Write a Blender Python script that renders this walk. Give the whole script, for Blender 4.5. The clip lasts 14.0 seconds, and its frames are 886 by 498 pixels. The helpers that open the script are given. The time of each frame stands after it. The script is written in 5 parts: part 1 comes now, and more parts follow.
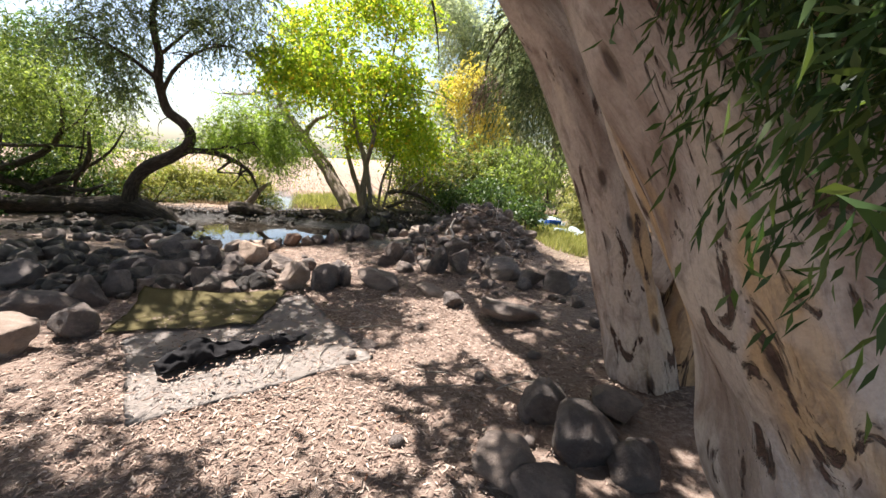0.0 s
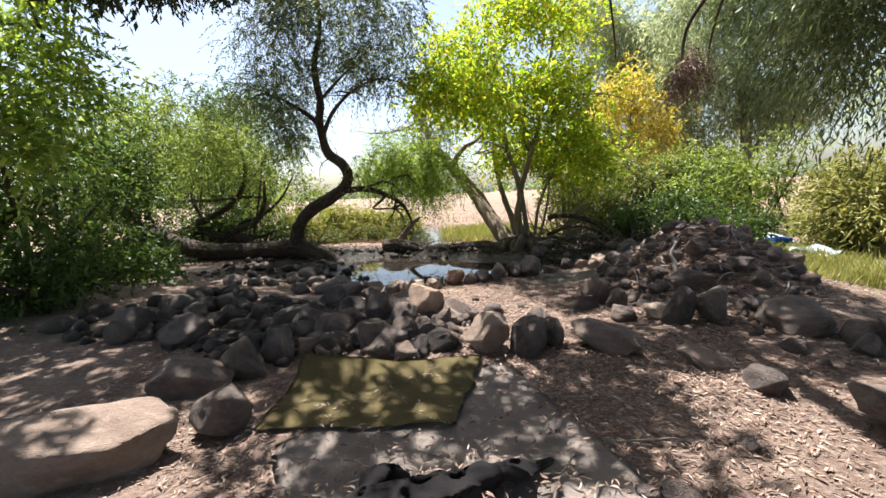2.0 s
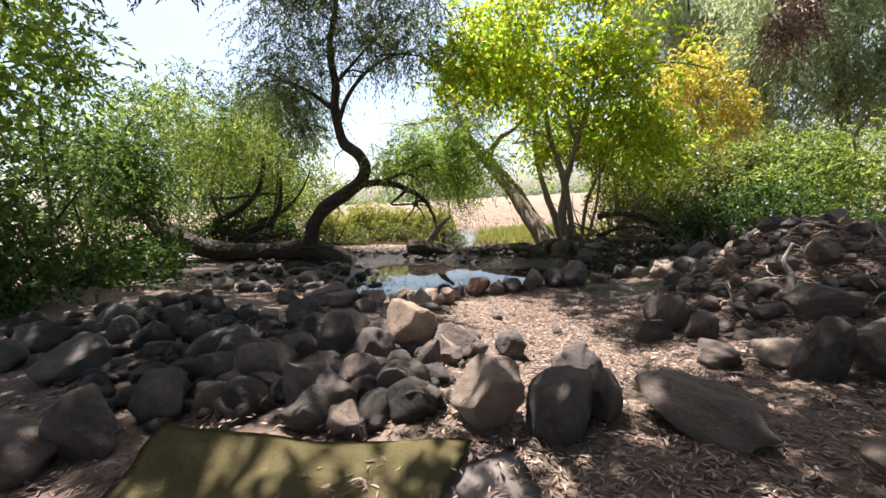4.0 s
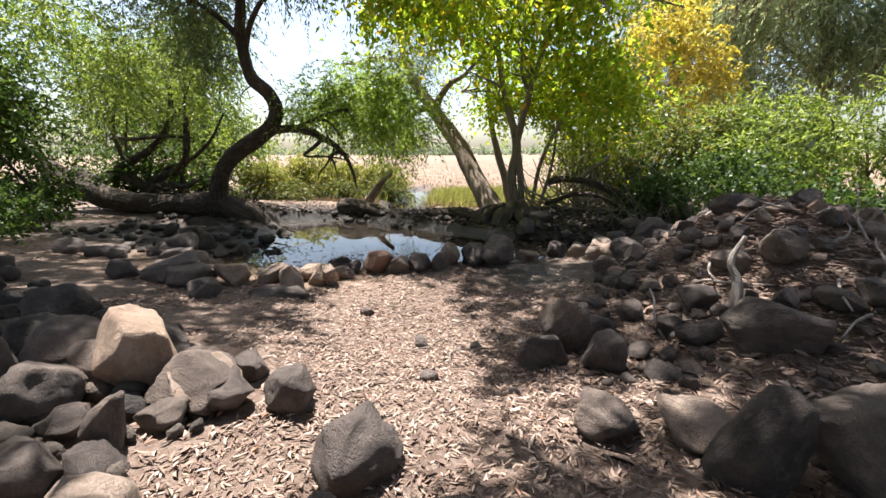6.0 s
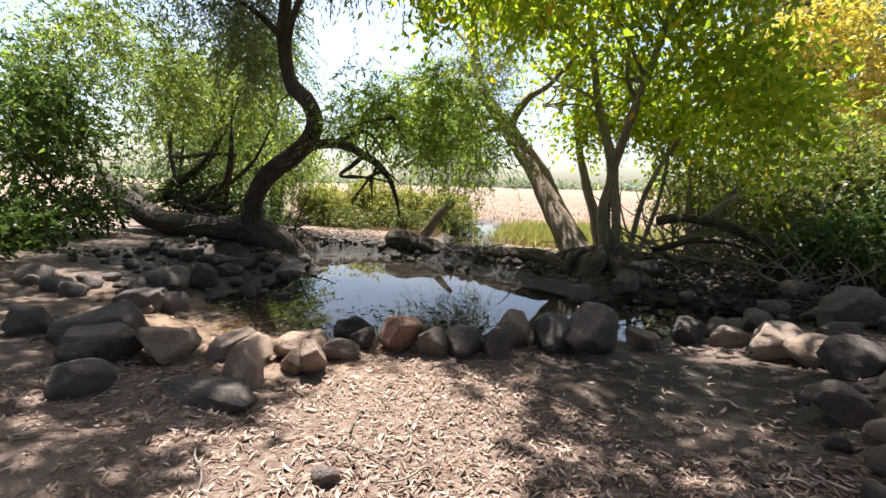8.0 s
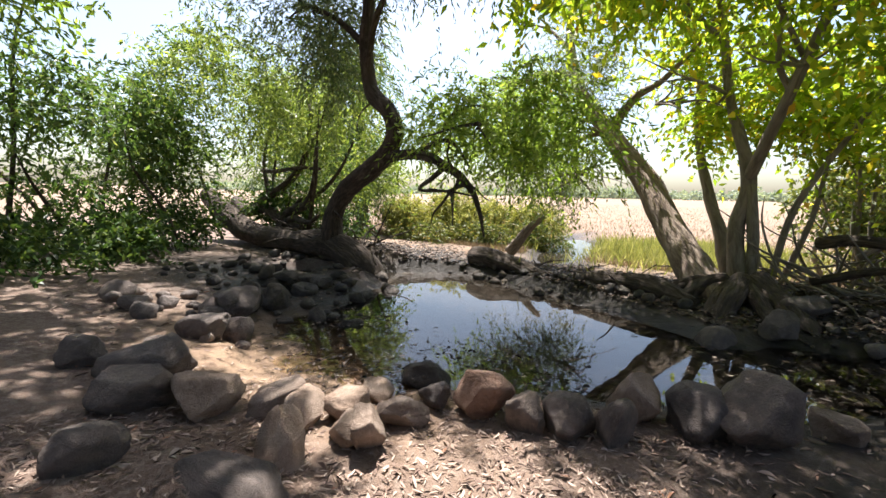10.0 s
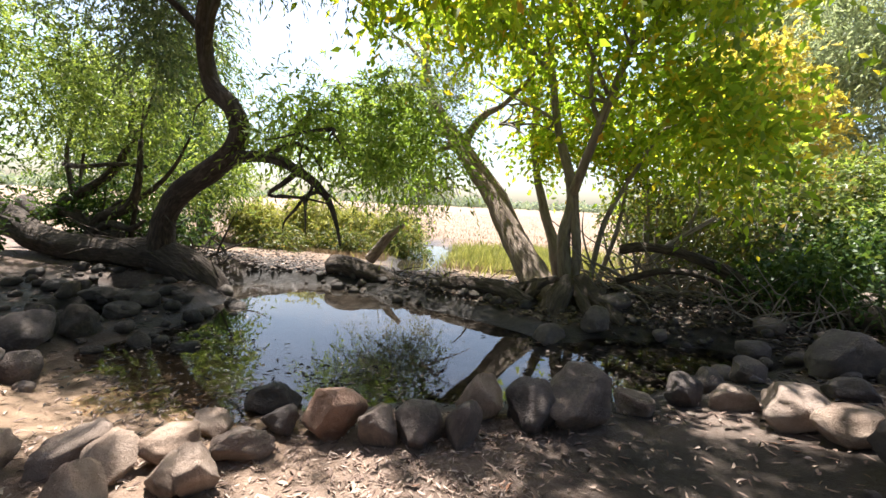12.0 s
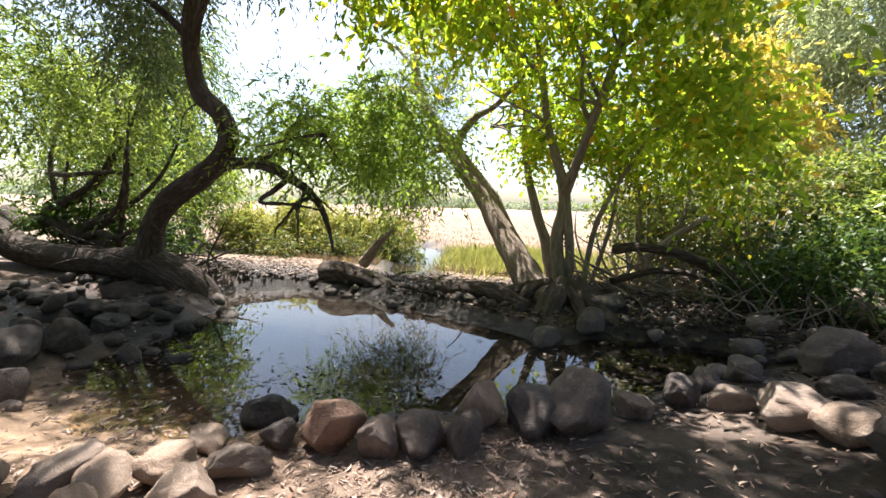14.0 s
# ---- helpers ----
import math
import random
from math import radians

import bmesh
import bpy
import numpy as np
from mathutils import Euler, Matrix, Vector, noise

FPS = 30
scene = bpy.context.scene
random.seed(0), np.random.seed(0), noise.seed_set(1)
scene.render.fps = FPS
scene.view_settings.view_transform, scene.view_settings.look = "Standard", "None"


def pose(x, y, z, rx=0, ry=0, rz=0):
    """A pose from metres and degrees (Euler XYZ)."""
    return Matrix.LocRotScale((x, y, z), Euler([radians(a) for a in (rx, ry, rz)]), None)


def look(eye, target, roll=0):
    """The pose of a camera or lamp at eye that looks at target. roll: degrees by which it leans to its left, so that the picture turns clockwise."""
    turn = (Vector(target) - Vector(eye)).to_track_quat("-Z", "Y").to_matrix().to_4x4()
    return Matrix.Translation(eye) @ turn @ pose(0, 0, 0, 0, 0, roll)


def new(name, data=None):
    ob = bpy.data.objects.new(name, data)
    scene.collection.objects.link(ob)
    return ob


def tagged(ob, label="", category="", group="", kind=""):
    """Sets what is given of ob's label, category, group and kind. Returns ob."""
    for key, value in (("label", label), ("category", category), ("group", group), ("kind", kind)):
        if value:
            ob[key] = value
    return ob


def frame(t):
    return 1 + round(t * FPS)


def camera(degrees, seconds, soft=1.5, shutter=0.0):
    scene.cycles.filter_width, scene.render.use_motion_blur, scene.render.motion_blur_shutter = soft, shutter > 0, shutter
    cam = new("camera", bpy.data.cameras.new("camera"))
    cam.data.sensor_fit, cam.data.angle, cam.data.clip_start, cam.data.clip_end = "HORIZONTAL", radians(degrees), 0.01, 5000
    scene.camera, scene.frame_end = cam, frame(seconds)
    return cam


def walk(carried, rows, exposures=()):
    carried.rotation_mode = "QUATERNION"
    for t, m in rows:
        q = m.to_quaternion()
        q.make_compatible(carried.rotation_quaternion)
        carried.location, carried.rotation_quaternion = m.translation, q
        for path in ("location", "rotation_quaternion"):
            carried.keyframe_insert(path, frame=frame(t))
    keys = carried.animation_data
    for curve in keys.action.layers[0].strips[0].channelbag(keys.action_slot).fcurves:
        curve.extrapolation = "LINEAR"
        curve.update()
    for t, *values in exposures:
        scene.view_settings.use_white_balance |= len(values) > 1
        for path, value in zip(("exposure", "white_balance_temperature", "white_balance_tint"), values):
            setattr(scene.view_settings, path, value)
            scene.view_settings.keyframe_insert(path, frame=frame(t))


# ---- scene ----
cam = camera(92.6, 14.0)
PATH = [
    (0, (0.256, -0.215, 1.592), (0.22, 1.745, 1.195), 2.6),
    (0.5, (0.155, 0.307, 1.518), (-0.094, 2.255, 1.139), 1.6),
    (1, (-0.099, 0.664, 1.493), (-0.536, 2.589, 1.174), -2.4),
    (1.5, (-0.463, 0.947, 1.445), (-1.021, 2.828, 1.054), -8.0),
    (2, (-0.795, 1.272, 1.371), (-1.445, 3.147, 1.117), -2.9),
    (2.2, (-0.916, 1.391, 1.376), (-1.592, 3.255, 1.119), -1.9),
    (4.3, (-0.918, 3.031, 1.126), (-1.775, 4.824, 0.9), -3.2),
    (4.5, (-0.864, 3.178, 1.131), (-1.684, 4.984, 0.878), -2.3),
    (5, (-0.735, 3.573, 1.118), (-1.477, 5.397, 0.768), -1.0),
    (5.5, (-0.567, 3.961, 1.112), (-1.323, 5.775, 0.743), -0.3),
    (6, (-0.462, 4.333, 1.111), (-1.209, 6.138, 0.681), -0.2),
    (6.5, (-0.381, 4.762, 1.107), (-1.177, 6.542, 0.661), 1.8),
    (7, (-0.533, 5.261, 1.005), (-1.371, 7.033, 0.609), 2.2),
    (7.5, (-0.889, 5.8, 0.947), (-1.924, 7.494, 0.703), 1.6),
    (8, (-1.15, 6.177, 0.997), (-2.207, 7.85, 0.708), 1.6),
    (8.5, (-1.368, 6.483, 1.014), (-2.506, 8.101, 0.723), 1.6),
    (9, (-1.496, 6.73, 1.045), (-2.733, 8.275, 0.754), 1.3),
    (9.2, (-1.558, 6.758, 1.045), (-2.914, 8.2, 0.759), 0.9),
    (11.3, (-1.668, 6.813, 1.051), (-3.028, 8.266, 0.863), 1.9),
    (11.5, (-1.631, 6.836, 1.052), (-2.745, 8.486, 0.861), 2.4),
    (12, (-1.602, 6.857, 1.077), (-2.45, 8.657, 0.878), 2.7),
    (12.5, (-1.616, 6.857, 1.092), (-2.432, 8.672, 0.894), 2.2),
    (13, (-1.631, 6.861, 1.107), (-2.436, 8.681, 0.906), 1.8),
    (13.5, (-1.644, 6.865, 1.104), (-2.463, 8.679, 0.907), 1.7),
    (14, (-1.646, 6.867, 1.112), (-2.458, 8.685, 0.92), 1.7),
]
walk(cam, [(t, look(eye, target, roll)) for t, eye, target, roll in PATH], exposures=[(0.0, 1.75), (0.5, 1.6), (1.0, 1.45), (2.0, 1.45), (5.0, 1.5), (9.0, 1.6), (11.5, 1.8), (14.0, 1.9)])

# ---- light ----
SUN_DIR = Vector((-0.30, 0.26, 0.92)).normalized()
world = bpy.data.worlds.new("sky")
scene.world = world
world.use_nodes = True
wn = world.node_tree.nodes
sky = wn.new("ShaderNodeTexSky")
sky.sky_type, sky.sun_disc = "NISHITA", False
sky.sun_elevation = math.asin(SUN_DIR.z)
sky.sun_rotation = math.atan2(SUN_DIR.x, SUN_DIR.y)
sky.air_density, sky.dust_density, sky.ozone_density = 1.0, 2.6, 1.0
world.node_tree.links.new(sky.outputs[0], wn["Background"].inputs[0])
wn["Background"].inputs[1].default_value = 0.09
sun_data = bpy.data.lights.new("sun", "SUN")
sun_data.energy, sun_data.angle, sun_data.color = 5.0, radians(0.53), (1.0, 0.955, 0.92)
sun = new("sun", sun_data)
sun.matrix_world = look(SUN_DIR * 50, (0, 0, 0))

WATER_Z = -0.39


# ---- materials ----
class Nodes:
    """A short way to write node trees."""

    def __init__(self, name):
        self.mat = bpy.data.materials.new(name)
        self.mat.use_nodes = True
        self.t = self.mat.node_tree
        self.bsdf = self.t.nodes["Principled BSDF"]
        self.out = self.t.nodes["Material Output"]

    def n(self, kind, **inputs):
        node = self.t.nodes.new(kind)
        for key, value in inputs.items():
            sock = node.inputs[key.replace("_", " ")]
            if hasattr(value, "is_linked"):
                self.t.links.new(value, sock)
            else:
                sock.default_value = value
        return node

    def coord(self, space="Object"):
        return self.t.nodes.new("ShaderNodeTexCoord").outputs[space]

    def noise(self, scale, detail=4.0, rough=0.6, vec=None, dist=0.0):
        n = self.n("ShaderNodeTexNoise", Scale=scale, Detail=detail, Roughness=rough, Distortion=dist)
        self.t.links.new(vec if vec is not None else self.coord(), n.inputs["Vector"])
        return n.outputs["Fac"]

    def ramp(self, fac, stops):
        r = self.t.nodes.new("ShaderNodeValToRGB")
        self.t.links.new(fac, r.inputs[0])
        e = r.color_ramp.elements
        while len(e) < len(stops):
            e.new(0.5)
        for el, (p, c) in zip(e, stops):
            el.position, el.color = p, (*c, 1) if len(c) == 3 else c
        return r.outputs[0]

    def mix(self, fac, a, b, blend="MIX"):
        m = self.t.nodes.new("ShaderNodeMix")
        m.data_type, m.blend_type = "RGBA", blend
        for sock, v in ((m.inputs[0], fac), (m.inputs[6], a), (m.inputs[7], b)):
            if hasattr(v, "is_linked"):
                self.t.links.new(v, sock)
            else:
                sock.default_value = v if not isinstance(v, tuple) or len(v) == 4 else (*v, 1)
        return m.outputs[2]

    def math(self, op, a, b=0.0):
        m = self.t.nodes.new("ShaderNodeMath")
        m.operation = op
        for sock, v in zip(m.inputs, (a, b)):
            if hasattr(v, "is_linked"):
                self.t.links.new(v, sock)
            else:
                sock.default_value = v
        return m.outputs[0]

    def attr(self, name):
        a = self.t.nodes.new("ShaderNodeAttribute")
        a.attribute_name = name
        return a.outputs["Fac"]

    def limb(self):
        a = self.t.nodes.new("ShaderNodeAttribute")
        a.attribute_name = "limb"
        return a.outputs["Vector"]

    def finish(self, color, rough=0.8, bump=None, strength=0.3, distance=0.02, spec=0.3):
        for sock, v in ((self.bsdf.inputs["Base Color"], color), (self.bsdf.inputs["Roughness"], rough)):
            if hasattr(v, "is_linked"):
                self.t.links.new(v, sock)
            else:
                sock.default_value = (*v, 1) if isinstance(v, tuple) else v
        self.bsdf.inputs["Specular IOR Level"].default_value = spec
        if bump is not None:
            b = self.n("ShaderNodeBump", Strength=strength, Distance=distance, Height=bump)
            self.t.links.new(b.outputs[0], self.bsdf.inputs["Normal"])
        return self.mat


def island(N):
    return N.t.nodes.new("ShaderNodeNewGeometry").outputs["Random Per Island"]


def ground_material():
    N = Nodes("earth_with_litter")
    a, b, c = N.noise(1.3, 5), N.noise(22, 6, 0.7), N.noise(140, 3, 0.7)
    soil = N.ramp(a, ((0.3, (0.20, 0.135, 0.105)), (0.55, (0.31, 0.22, 0.17)), (0.75, (0.40, 0.30, 0.235))))
    soil = N.mix(N.ramp(b, ((0.45, (0, 0, 0)), (0.62, (1, 1, 1)))), soil, (0.42, 0.33, 0.27))
    soil = N.mix(0.55, soil, N.ramp(c, ((0.3, (0.35, 0.3, 0.28)), (0.7, (1, 1, 1)))), "MULTIPLY")
    straw = N.ramp(N.noise(0.7, 7, 0.75), ((0.3, (0.20, 0.135, 0.09)), (0.55, (0.27, 0.19, 0.135)), (0.75, (0.34, 0.25, 0.185))))
    mud = N.ramp(N.noise(9, 6, 0.7), ((0.35, (0.014, 0.012, 0.010)), (0.65, (0.042, 0.034, 0.027)), (0.8, (0.09, 0.07, 0.055))))
    grass = N.ramp(N.noise(8, 5, 0.7), ((0.3, (0.16, 0.19, 0.04)), (0.7, (0.35, 0.34, 0.11))))
    col = N.mix(N.attr("straw"), soil, straw)
    col = N.mix(N.attr("green"), col, grass)
    silt = N.ramp(N.noise(7, 6, 0.7), ((0.3, (0.26, 0.17, 0.11)), (0.7, (0.46, 0.32, 0.21))))
    col = N.mix(N.attr("silt"), col, silt)
    wet = N.attr("wet")
    col = N.mix(wet, col, mud)
    rough = N.math("SUBTRACT", 0.92, N.math("MULTIPLY", wet, 0.55))
    return N.finish(col, rough, N.math("ADD", b, N.math("MULTIPLY", c, 0.5)), 0.9, 0.04)


def stone_material(name, dark, mid, light):
    N = Nodes(name)
    pos = N.coord()
    shift = N.n("ShaderNodeVectorMath")
    shift.operation = "ADD"
    N.t.links.new(pos, shift.inputs[0])
    rnd = N.math("FRACT", N.math("ADD", N.t.nodes.new("ShaderNodeObjectInfo").outputs["Random"], island(N)))
    cmb = N.n("ShaderNodeCombineXYZ")
    N.t.links.new(N.math("MULTIPLY", rnd, 37.0), cmb.inputs[0])
    N.t.links.new(N.math("MULTIPLY", rnd, 91.0), cmb.inputs[2])
    N.t.links.new(cmb.outputs[0], shift.inputs[1])
    v = shift.outputs[0]
    a, b, c = N.noise(1.6, 5, 0.6, v), N.noise(9, 6, 0.7, v), N.noise(45, 4, 0.75, v)
    col = N.ramp(a, ((0.3, dark), (0.5, mid), (0.72, light)))
    col = N.mix(N.ramp(b, ((0.5, (0, 0, 0)), (0.68, (0.6, 0.6, 0.6)))), col, light)
    pits = N.ramp(c, ((0.34, (0.45, 0.42, 0.40)), (0.48, (1, 1, 1))))
    col = N.mix(0.45, col, pits, "MULTIPLY")
    tone = N.ramp(rnd, ((0.0, (0.72, 0.70, 0.70)), (0.5, (1.0, 0.97, 0.94)), (1.0, (1.25, 1.15, 1.05))))
    col = N.mix(1.0, col, tone, "MULTIPLY")
    return N.finish(col, N.math("ADD", N.math("MULTIPLY", b, 0.25), 0.62), N.math("ADD", N.math("MULTIPLY", b, 1.6), c), 0.8, 0.04)


def bark_material(name, dark, mid, light, stretch=6.0, strength=1.0):
    N = Nodes(name)
    m = N.n("ShaderNodeMapping")
    N.t.links.new(N.limb(), m.inputs["Vector"])
    m.inputs["Scale"].default_value = (stretch * 3.6, stretch * 3.6, stretch * 0.8)
    v = m.outputs[0]
    a, b = N.noise(1.0, 6, 0.62, v, 0.9), N.noise(2.2, 3)
    col = N.ramp(a, ((0.36, dark), (0.50, mid), (0.66, light)))
    col = N.mix(N.ramp(b, ((0.4, (0.15, 0.15, 0.15)), (0.7, (0.7, 0.7, 0.7)))), col, mid)
    return N.finish(col, 0.9, N.math("ADD", a, N.math("MULTIPLY", N.noise(3.0, 4, 0.7, v), 0.6)), strength, 0.07)


def gum_bark_material():
    N = Nodes("smooth_gum_bark")
    m = N.n("ShaderNodeMapping")
    N.t.links.new(N.limb(), m.inputs["Vector"])
    m.inputs["Scale"].default_value = (1.0, 1.0, 0.33)
    v = m.outputs[0]
    big, mid, fine, streak = N.noise(3.2, 4, 0.55, v, 0.9), N.noise(6.5, 5, 0.6, v, 1.2), N.noise(45, 5, 0.7), N.noise(16, 4, 0.65, v, 0.4)
    col = N.ramp(big, ((0.34, (0.24, 0.17, 0.135)), (0.44, (0.40, 0.31, 0.26)), (0.54, (0.56, 0.47, 0.41)), (0.66, (0.62, 0.52, 0.43))))
    col = N.mix(N.ramp(N.noise(2.6, 3, 0.5, v, 0.6), ((0.56, (0, 0, 0)), (0.62, (0.75, 0.75, 0.75)))), col, (0.60, 0.38, 0.18))
    col = N.mix(N.ramp(streak, ((0.50, (0, 0, 0)), (0.70, (0.7, 0.7, 0.7)))), col, (0.23, 0.165, 0.13))
    patch = N.ramp(mid, ((0.595, (0, 0, 0)), (0.63, (1, 1, 1))))
    col = N.mix(patch, col, N.ramp(fine, ((0.3, (0.06, 0.04, 0.03)), (0.7, (0.17, 0.10, 0.075)))))
    vo = N.n("ShaderNodeTexVoronoi", Scale=6.0)
    N.t.links.new(v, vo.inputs["Vector"])
    knots = N.ramp(vo.outputs["Distance"], ((0.09, (1, 1, 1)), (0.19, (0, 0, 0))))
    col = N.mix(N.math("MULTIPLY", knots, 0.85), col, (0.07, 0.045, 0.035))
    col = N.mix(0.5, col, N.ramp(fine, ((0.3, (0.55, 0.52, 0.5)), (0.7, (1, 1, 1)))), "MULTIPLY")
    h = N.math("SUBTRACT", N.math("ADD", N.math("MULTIPLY", big, 1.2), N.math("MULTIPLY", streak, 0.5)), N.math("MULTIPLY", N.math("ADD", patch, knots), 0.35))
    return N.finish(col, 0.75, h, 1.0, 0.06)


def leaf_material(name, stops, translucent=0.45, rough=0.45, tint=(1.6, 1.6, 0.85), gain=1.0):
    N = Nodes(name)
    col = N.ramp(island(N), stops)
    col = N.mix(0.5, col, N.ramp(N.noise(0.9, 3), ((0.3, (0.9 * gain, 0.95 * gain, 0.8 * gain)), (0.7, (1.6 * gain, 1.55 * gain, 1.4 * gain)))), "MULTIPLY")
    N.finish(col, rough, None, spec=0.35)
    tr = N.n("ShaderNodeBsdfTranslucent")
    N.t.links.new(N.mix(1.0, col, tint, "MULTIPLY"), tr.inputs["Color"])
    mx = N.n("ShaderNodeMixShader", Fac=translucent)
    N.t.links.new(N.bsdf.outputs[0], mx.inputs[1])
    N.t.links.new(tr.outputs[0], mx.inputs[2])
    N.t.links.new(mx.outputs[0], N.out.inputs["Surface"])
    return N.mat


def litter_material():
    N = Nodes("dry_fallen_leaves")
    col = N.ramp(island(N), ((0.0, (0.13, 0.085, 0.065)), (0.35, (0.23, 0.155, 0.12)), (0.65, (0.33, 0.235, 0.18)), (0.85, (0.44, 0.33, 0.26)), (0.96, (0.58, 0.47, 0.385)), (1.0, (0.34, 0.15, 0.08))))
    return N.finish(col, 0.75)


def rotten_material():
    N = Nodes("rotting_leaves")
    col = N.ramp(island(N), ((0.0, (0.02, 0.016, 0.013)), (0.6, (0.06, 0.045, 0.035)), (1.0, (0.16, 0.12, 0.09))))
    return N.finish(col, 0.6)


def water_material():
    N = Nodes("still_pond_water")
    h = N.noise(3.5, 3, 0.5)
    N.bsdf.inputs["IOR"].default_value = 1.55
    N.bsdf.inputs["Transmission Weight"].default_value = 1.0
    N.finish((0.74, 0.67, 0.55), 0.0, h, 0.025, 0.02, spec=0.5)
    return N.mat


def cloth_material(name, a, b, scale, bump=0.5):
    N = Nodes(name)
    n1, n2 = N.noise(3.0, 5, 0.7), N.noise(scale, 4, 0.7)
    return N.finish(N.mix(N.math("MULTIPLY", N.math("ADD", n1, n2), 0.5), a, b), 0.95, n2, bump, 0.01)


M_GROUND = ground_material()
M_BASALT = stone_material("basalt_stone", (0.10, 0.085, 0.08), (0.185, 0.155, 0.14), (0.30, 0.25, 0.22))
M_PALE = stone_material("pale_stone", (0.26, 0.19, 0.15), (0.40, 0.31, 0.25), (0.54, 0.44, 0.37))
M_RED = stone_material("reddish_stone", (0.22, 0.13, 0.09), (0.36, 0.22, 0.155), (0.48, 0.33, 0.25))
# wet stone at the pond; in the heap the darkness also stands for shade
M_DARK = stone_material("wet_and_shaded_stone", (0.045, 0.04, 0.036), (0.085, 0.075, 0.066), (0.17, 0.145, 0.125))
M_BARK = bark_material("furrowed_bark", (0.03, 0.022, 0.018), (0.085, 0.064, 0.05), (0.19, 0.15, 0.12))
M_PALE_BARK = bark_material("pale_willow_bark", (0.14, 0.095, 0.07), (0.33, 0.25, 0.195), (0.47, 0.38, 0.31))
M_GREY_BARK = bark_material("grey_stem_bark", (0.12, 0.10, 0.08), (0.25, 0.215, 0.18), (0.36, 0.32, 0.27), 4.0, 0.5)
M_DEAD = bark_material("weathered_driftwood", (0.22, 0.18, 0.15), (0.45, 0.39, 0.34), (0.62, 0.56, 0.50), 5.0)
M_GUM = gum_bark_material()
M_LITTER = litter_material()
M_ROT = rotten_material()
M_BLUE = cloth_material("blue_plastic", (0.015, 0.06, 0.25), (0.02, 0.09, 0.36), 20, 0.1)
M_PLASTIC = cloth_material("pale_plastic_sheeting", (0.40, 0.50, 0.58), (0.66, 0.70, 0.72), 8, 0.2)
M_WATER = water_material()
M_MAT = cloth_material("faded_olive_fabric", (0.085, 0.07, 0.032), (0.27, 0.22, 0.10), 60)
M_SHEET = cloth_material("grey_dusty_tarpaulin", (0.26, 0.22, 0.195), (0.42, 0.37, 0.33), 25, 0.35)
M_CLOTH = cloth_material("black_fabric", (0.004, 0.0035, 0.004), (0.012, 0.010, 0.011), 40)
L_WILLOW = leaf_material("willow_leaves", ((0, (0.05, 0.095, 0.03)), (0.5, (0.085, 0.15, 0.045)), (0.9, (0.15, 0.21, 0.07)), (1, (0.24, 0.26, 0.10))), gain=0.62)
L_GREY = leaf_material("grey_green_leaves", ((0, (0.07, 0.10, 0.06)), (0.6, (0.13, 0.165, 0.10)), (1, (0.24, 0.26, 0.16))))
L_BRIGHT = leaf_material("yellow_green_leaves", ((0, (0.13, 0.20, 0.02)), (0.45, (0.22, 0.31, 0.035)), (0.85, (0.35, 0.38, 0.05)), (0.96, (0.50, 0.40, 0.04)), (1, (0.42, 0.24, 0.04))), 0.65)
L_YELLOW = leaf_material("yellow_autumn_leaves", ((0, (0.40, 0.33, 0.06)), (0.6, (0.54, 0.45, 0.10)), (0.85, (0.56, 0.50, 0.18)), (1, (0.34, 0.36, 0.10))), 0.5, 0.5, (1.15, 1.1, 0.6))
L_OLIVE = leaf_material("olive_bush_leaves", ((0, (0.13, 0.14, 0.04)), (0.6, (0.30, 0.31, 0.08)), (1, (0.44, 0.40, 0.14))), 0.4, 0.6, (1.1, 1.1, 0.7))
L_SHRUB = leaf_material("shrub_leaves", ((0, (0.07, 0.11, 0.03)), (0.5, (0.15, 0.20, 0.055)), (1, (0.29, 0.33, 0.11))))
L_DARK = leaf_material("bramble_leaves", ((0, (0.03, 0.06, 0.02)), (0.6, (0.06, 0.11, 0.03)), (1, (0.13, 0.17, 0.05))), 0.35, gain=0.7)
L_THICKET = leaf_material("thicket_leaves", ((0, (0.05, 0.07, 0.025)), (0.5, (0.10, 0.125, 0.04)), (0.85, (0.16, 0.165, 0.055)), (1, (0.24, 0.16, 0.06))), 0.4)
L_GRASS = leaf_material("dry_grass_blades", ((0, (0.18, 0.125, 0.08)), (0.5, (0.235, 0.17, 0.115)), (0.8, (0.29, 0.215, 0.155)), (1, (0.18, 0.15, 0.08))), 0.3, 0.8, (1.0, 1.0, 0.9))
# leaves of the unseen crown that is added overhead for shade
L_SHADE_CROWN = leaf_material("shade_crown_leaves", ((0, (0.03, 0.045, 0.02)), (1, (0.07, 0.09, 0.04))), 0.12, 0.5, (1.0, 1.0, 0.7))
L_GUM = leaf_material("pale_gum_leaves", ((0, (0.13, 0.16, 0.10)), (0.6, (0.22, 0.25, 0.17)), (1, (0.34, 0.36, 0.26))), 0.6, 0.5, (1.5, 1.5, 1.15), 1.45)
L_FRESH = leaf_material("fresh_willow_leaves", ((0, (0.10, 0.16, 0.04)), (0.6, (0.19, 0.27, 0.06)), (1, (0.32, 0.38, 0.11))), 0.55)
# distance haze is put into this pale grey leaf colour
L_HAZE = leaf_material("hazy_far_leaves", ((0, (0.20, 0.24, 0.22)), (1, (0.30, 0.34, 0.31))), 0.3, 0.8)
L_REED = leaf_material("yellow_green_reeds", ((0, (0.17, 0.19, 0.06)), (0.5, (0.28, 0.28, 0.10)), (1, (0.38, 0.35, 0.16))), 0.4, 0.6, (1.1, 1.1, 0.7))


# ---- helpers for shapes ----
rng = np.random.default_rng(7)


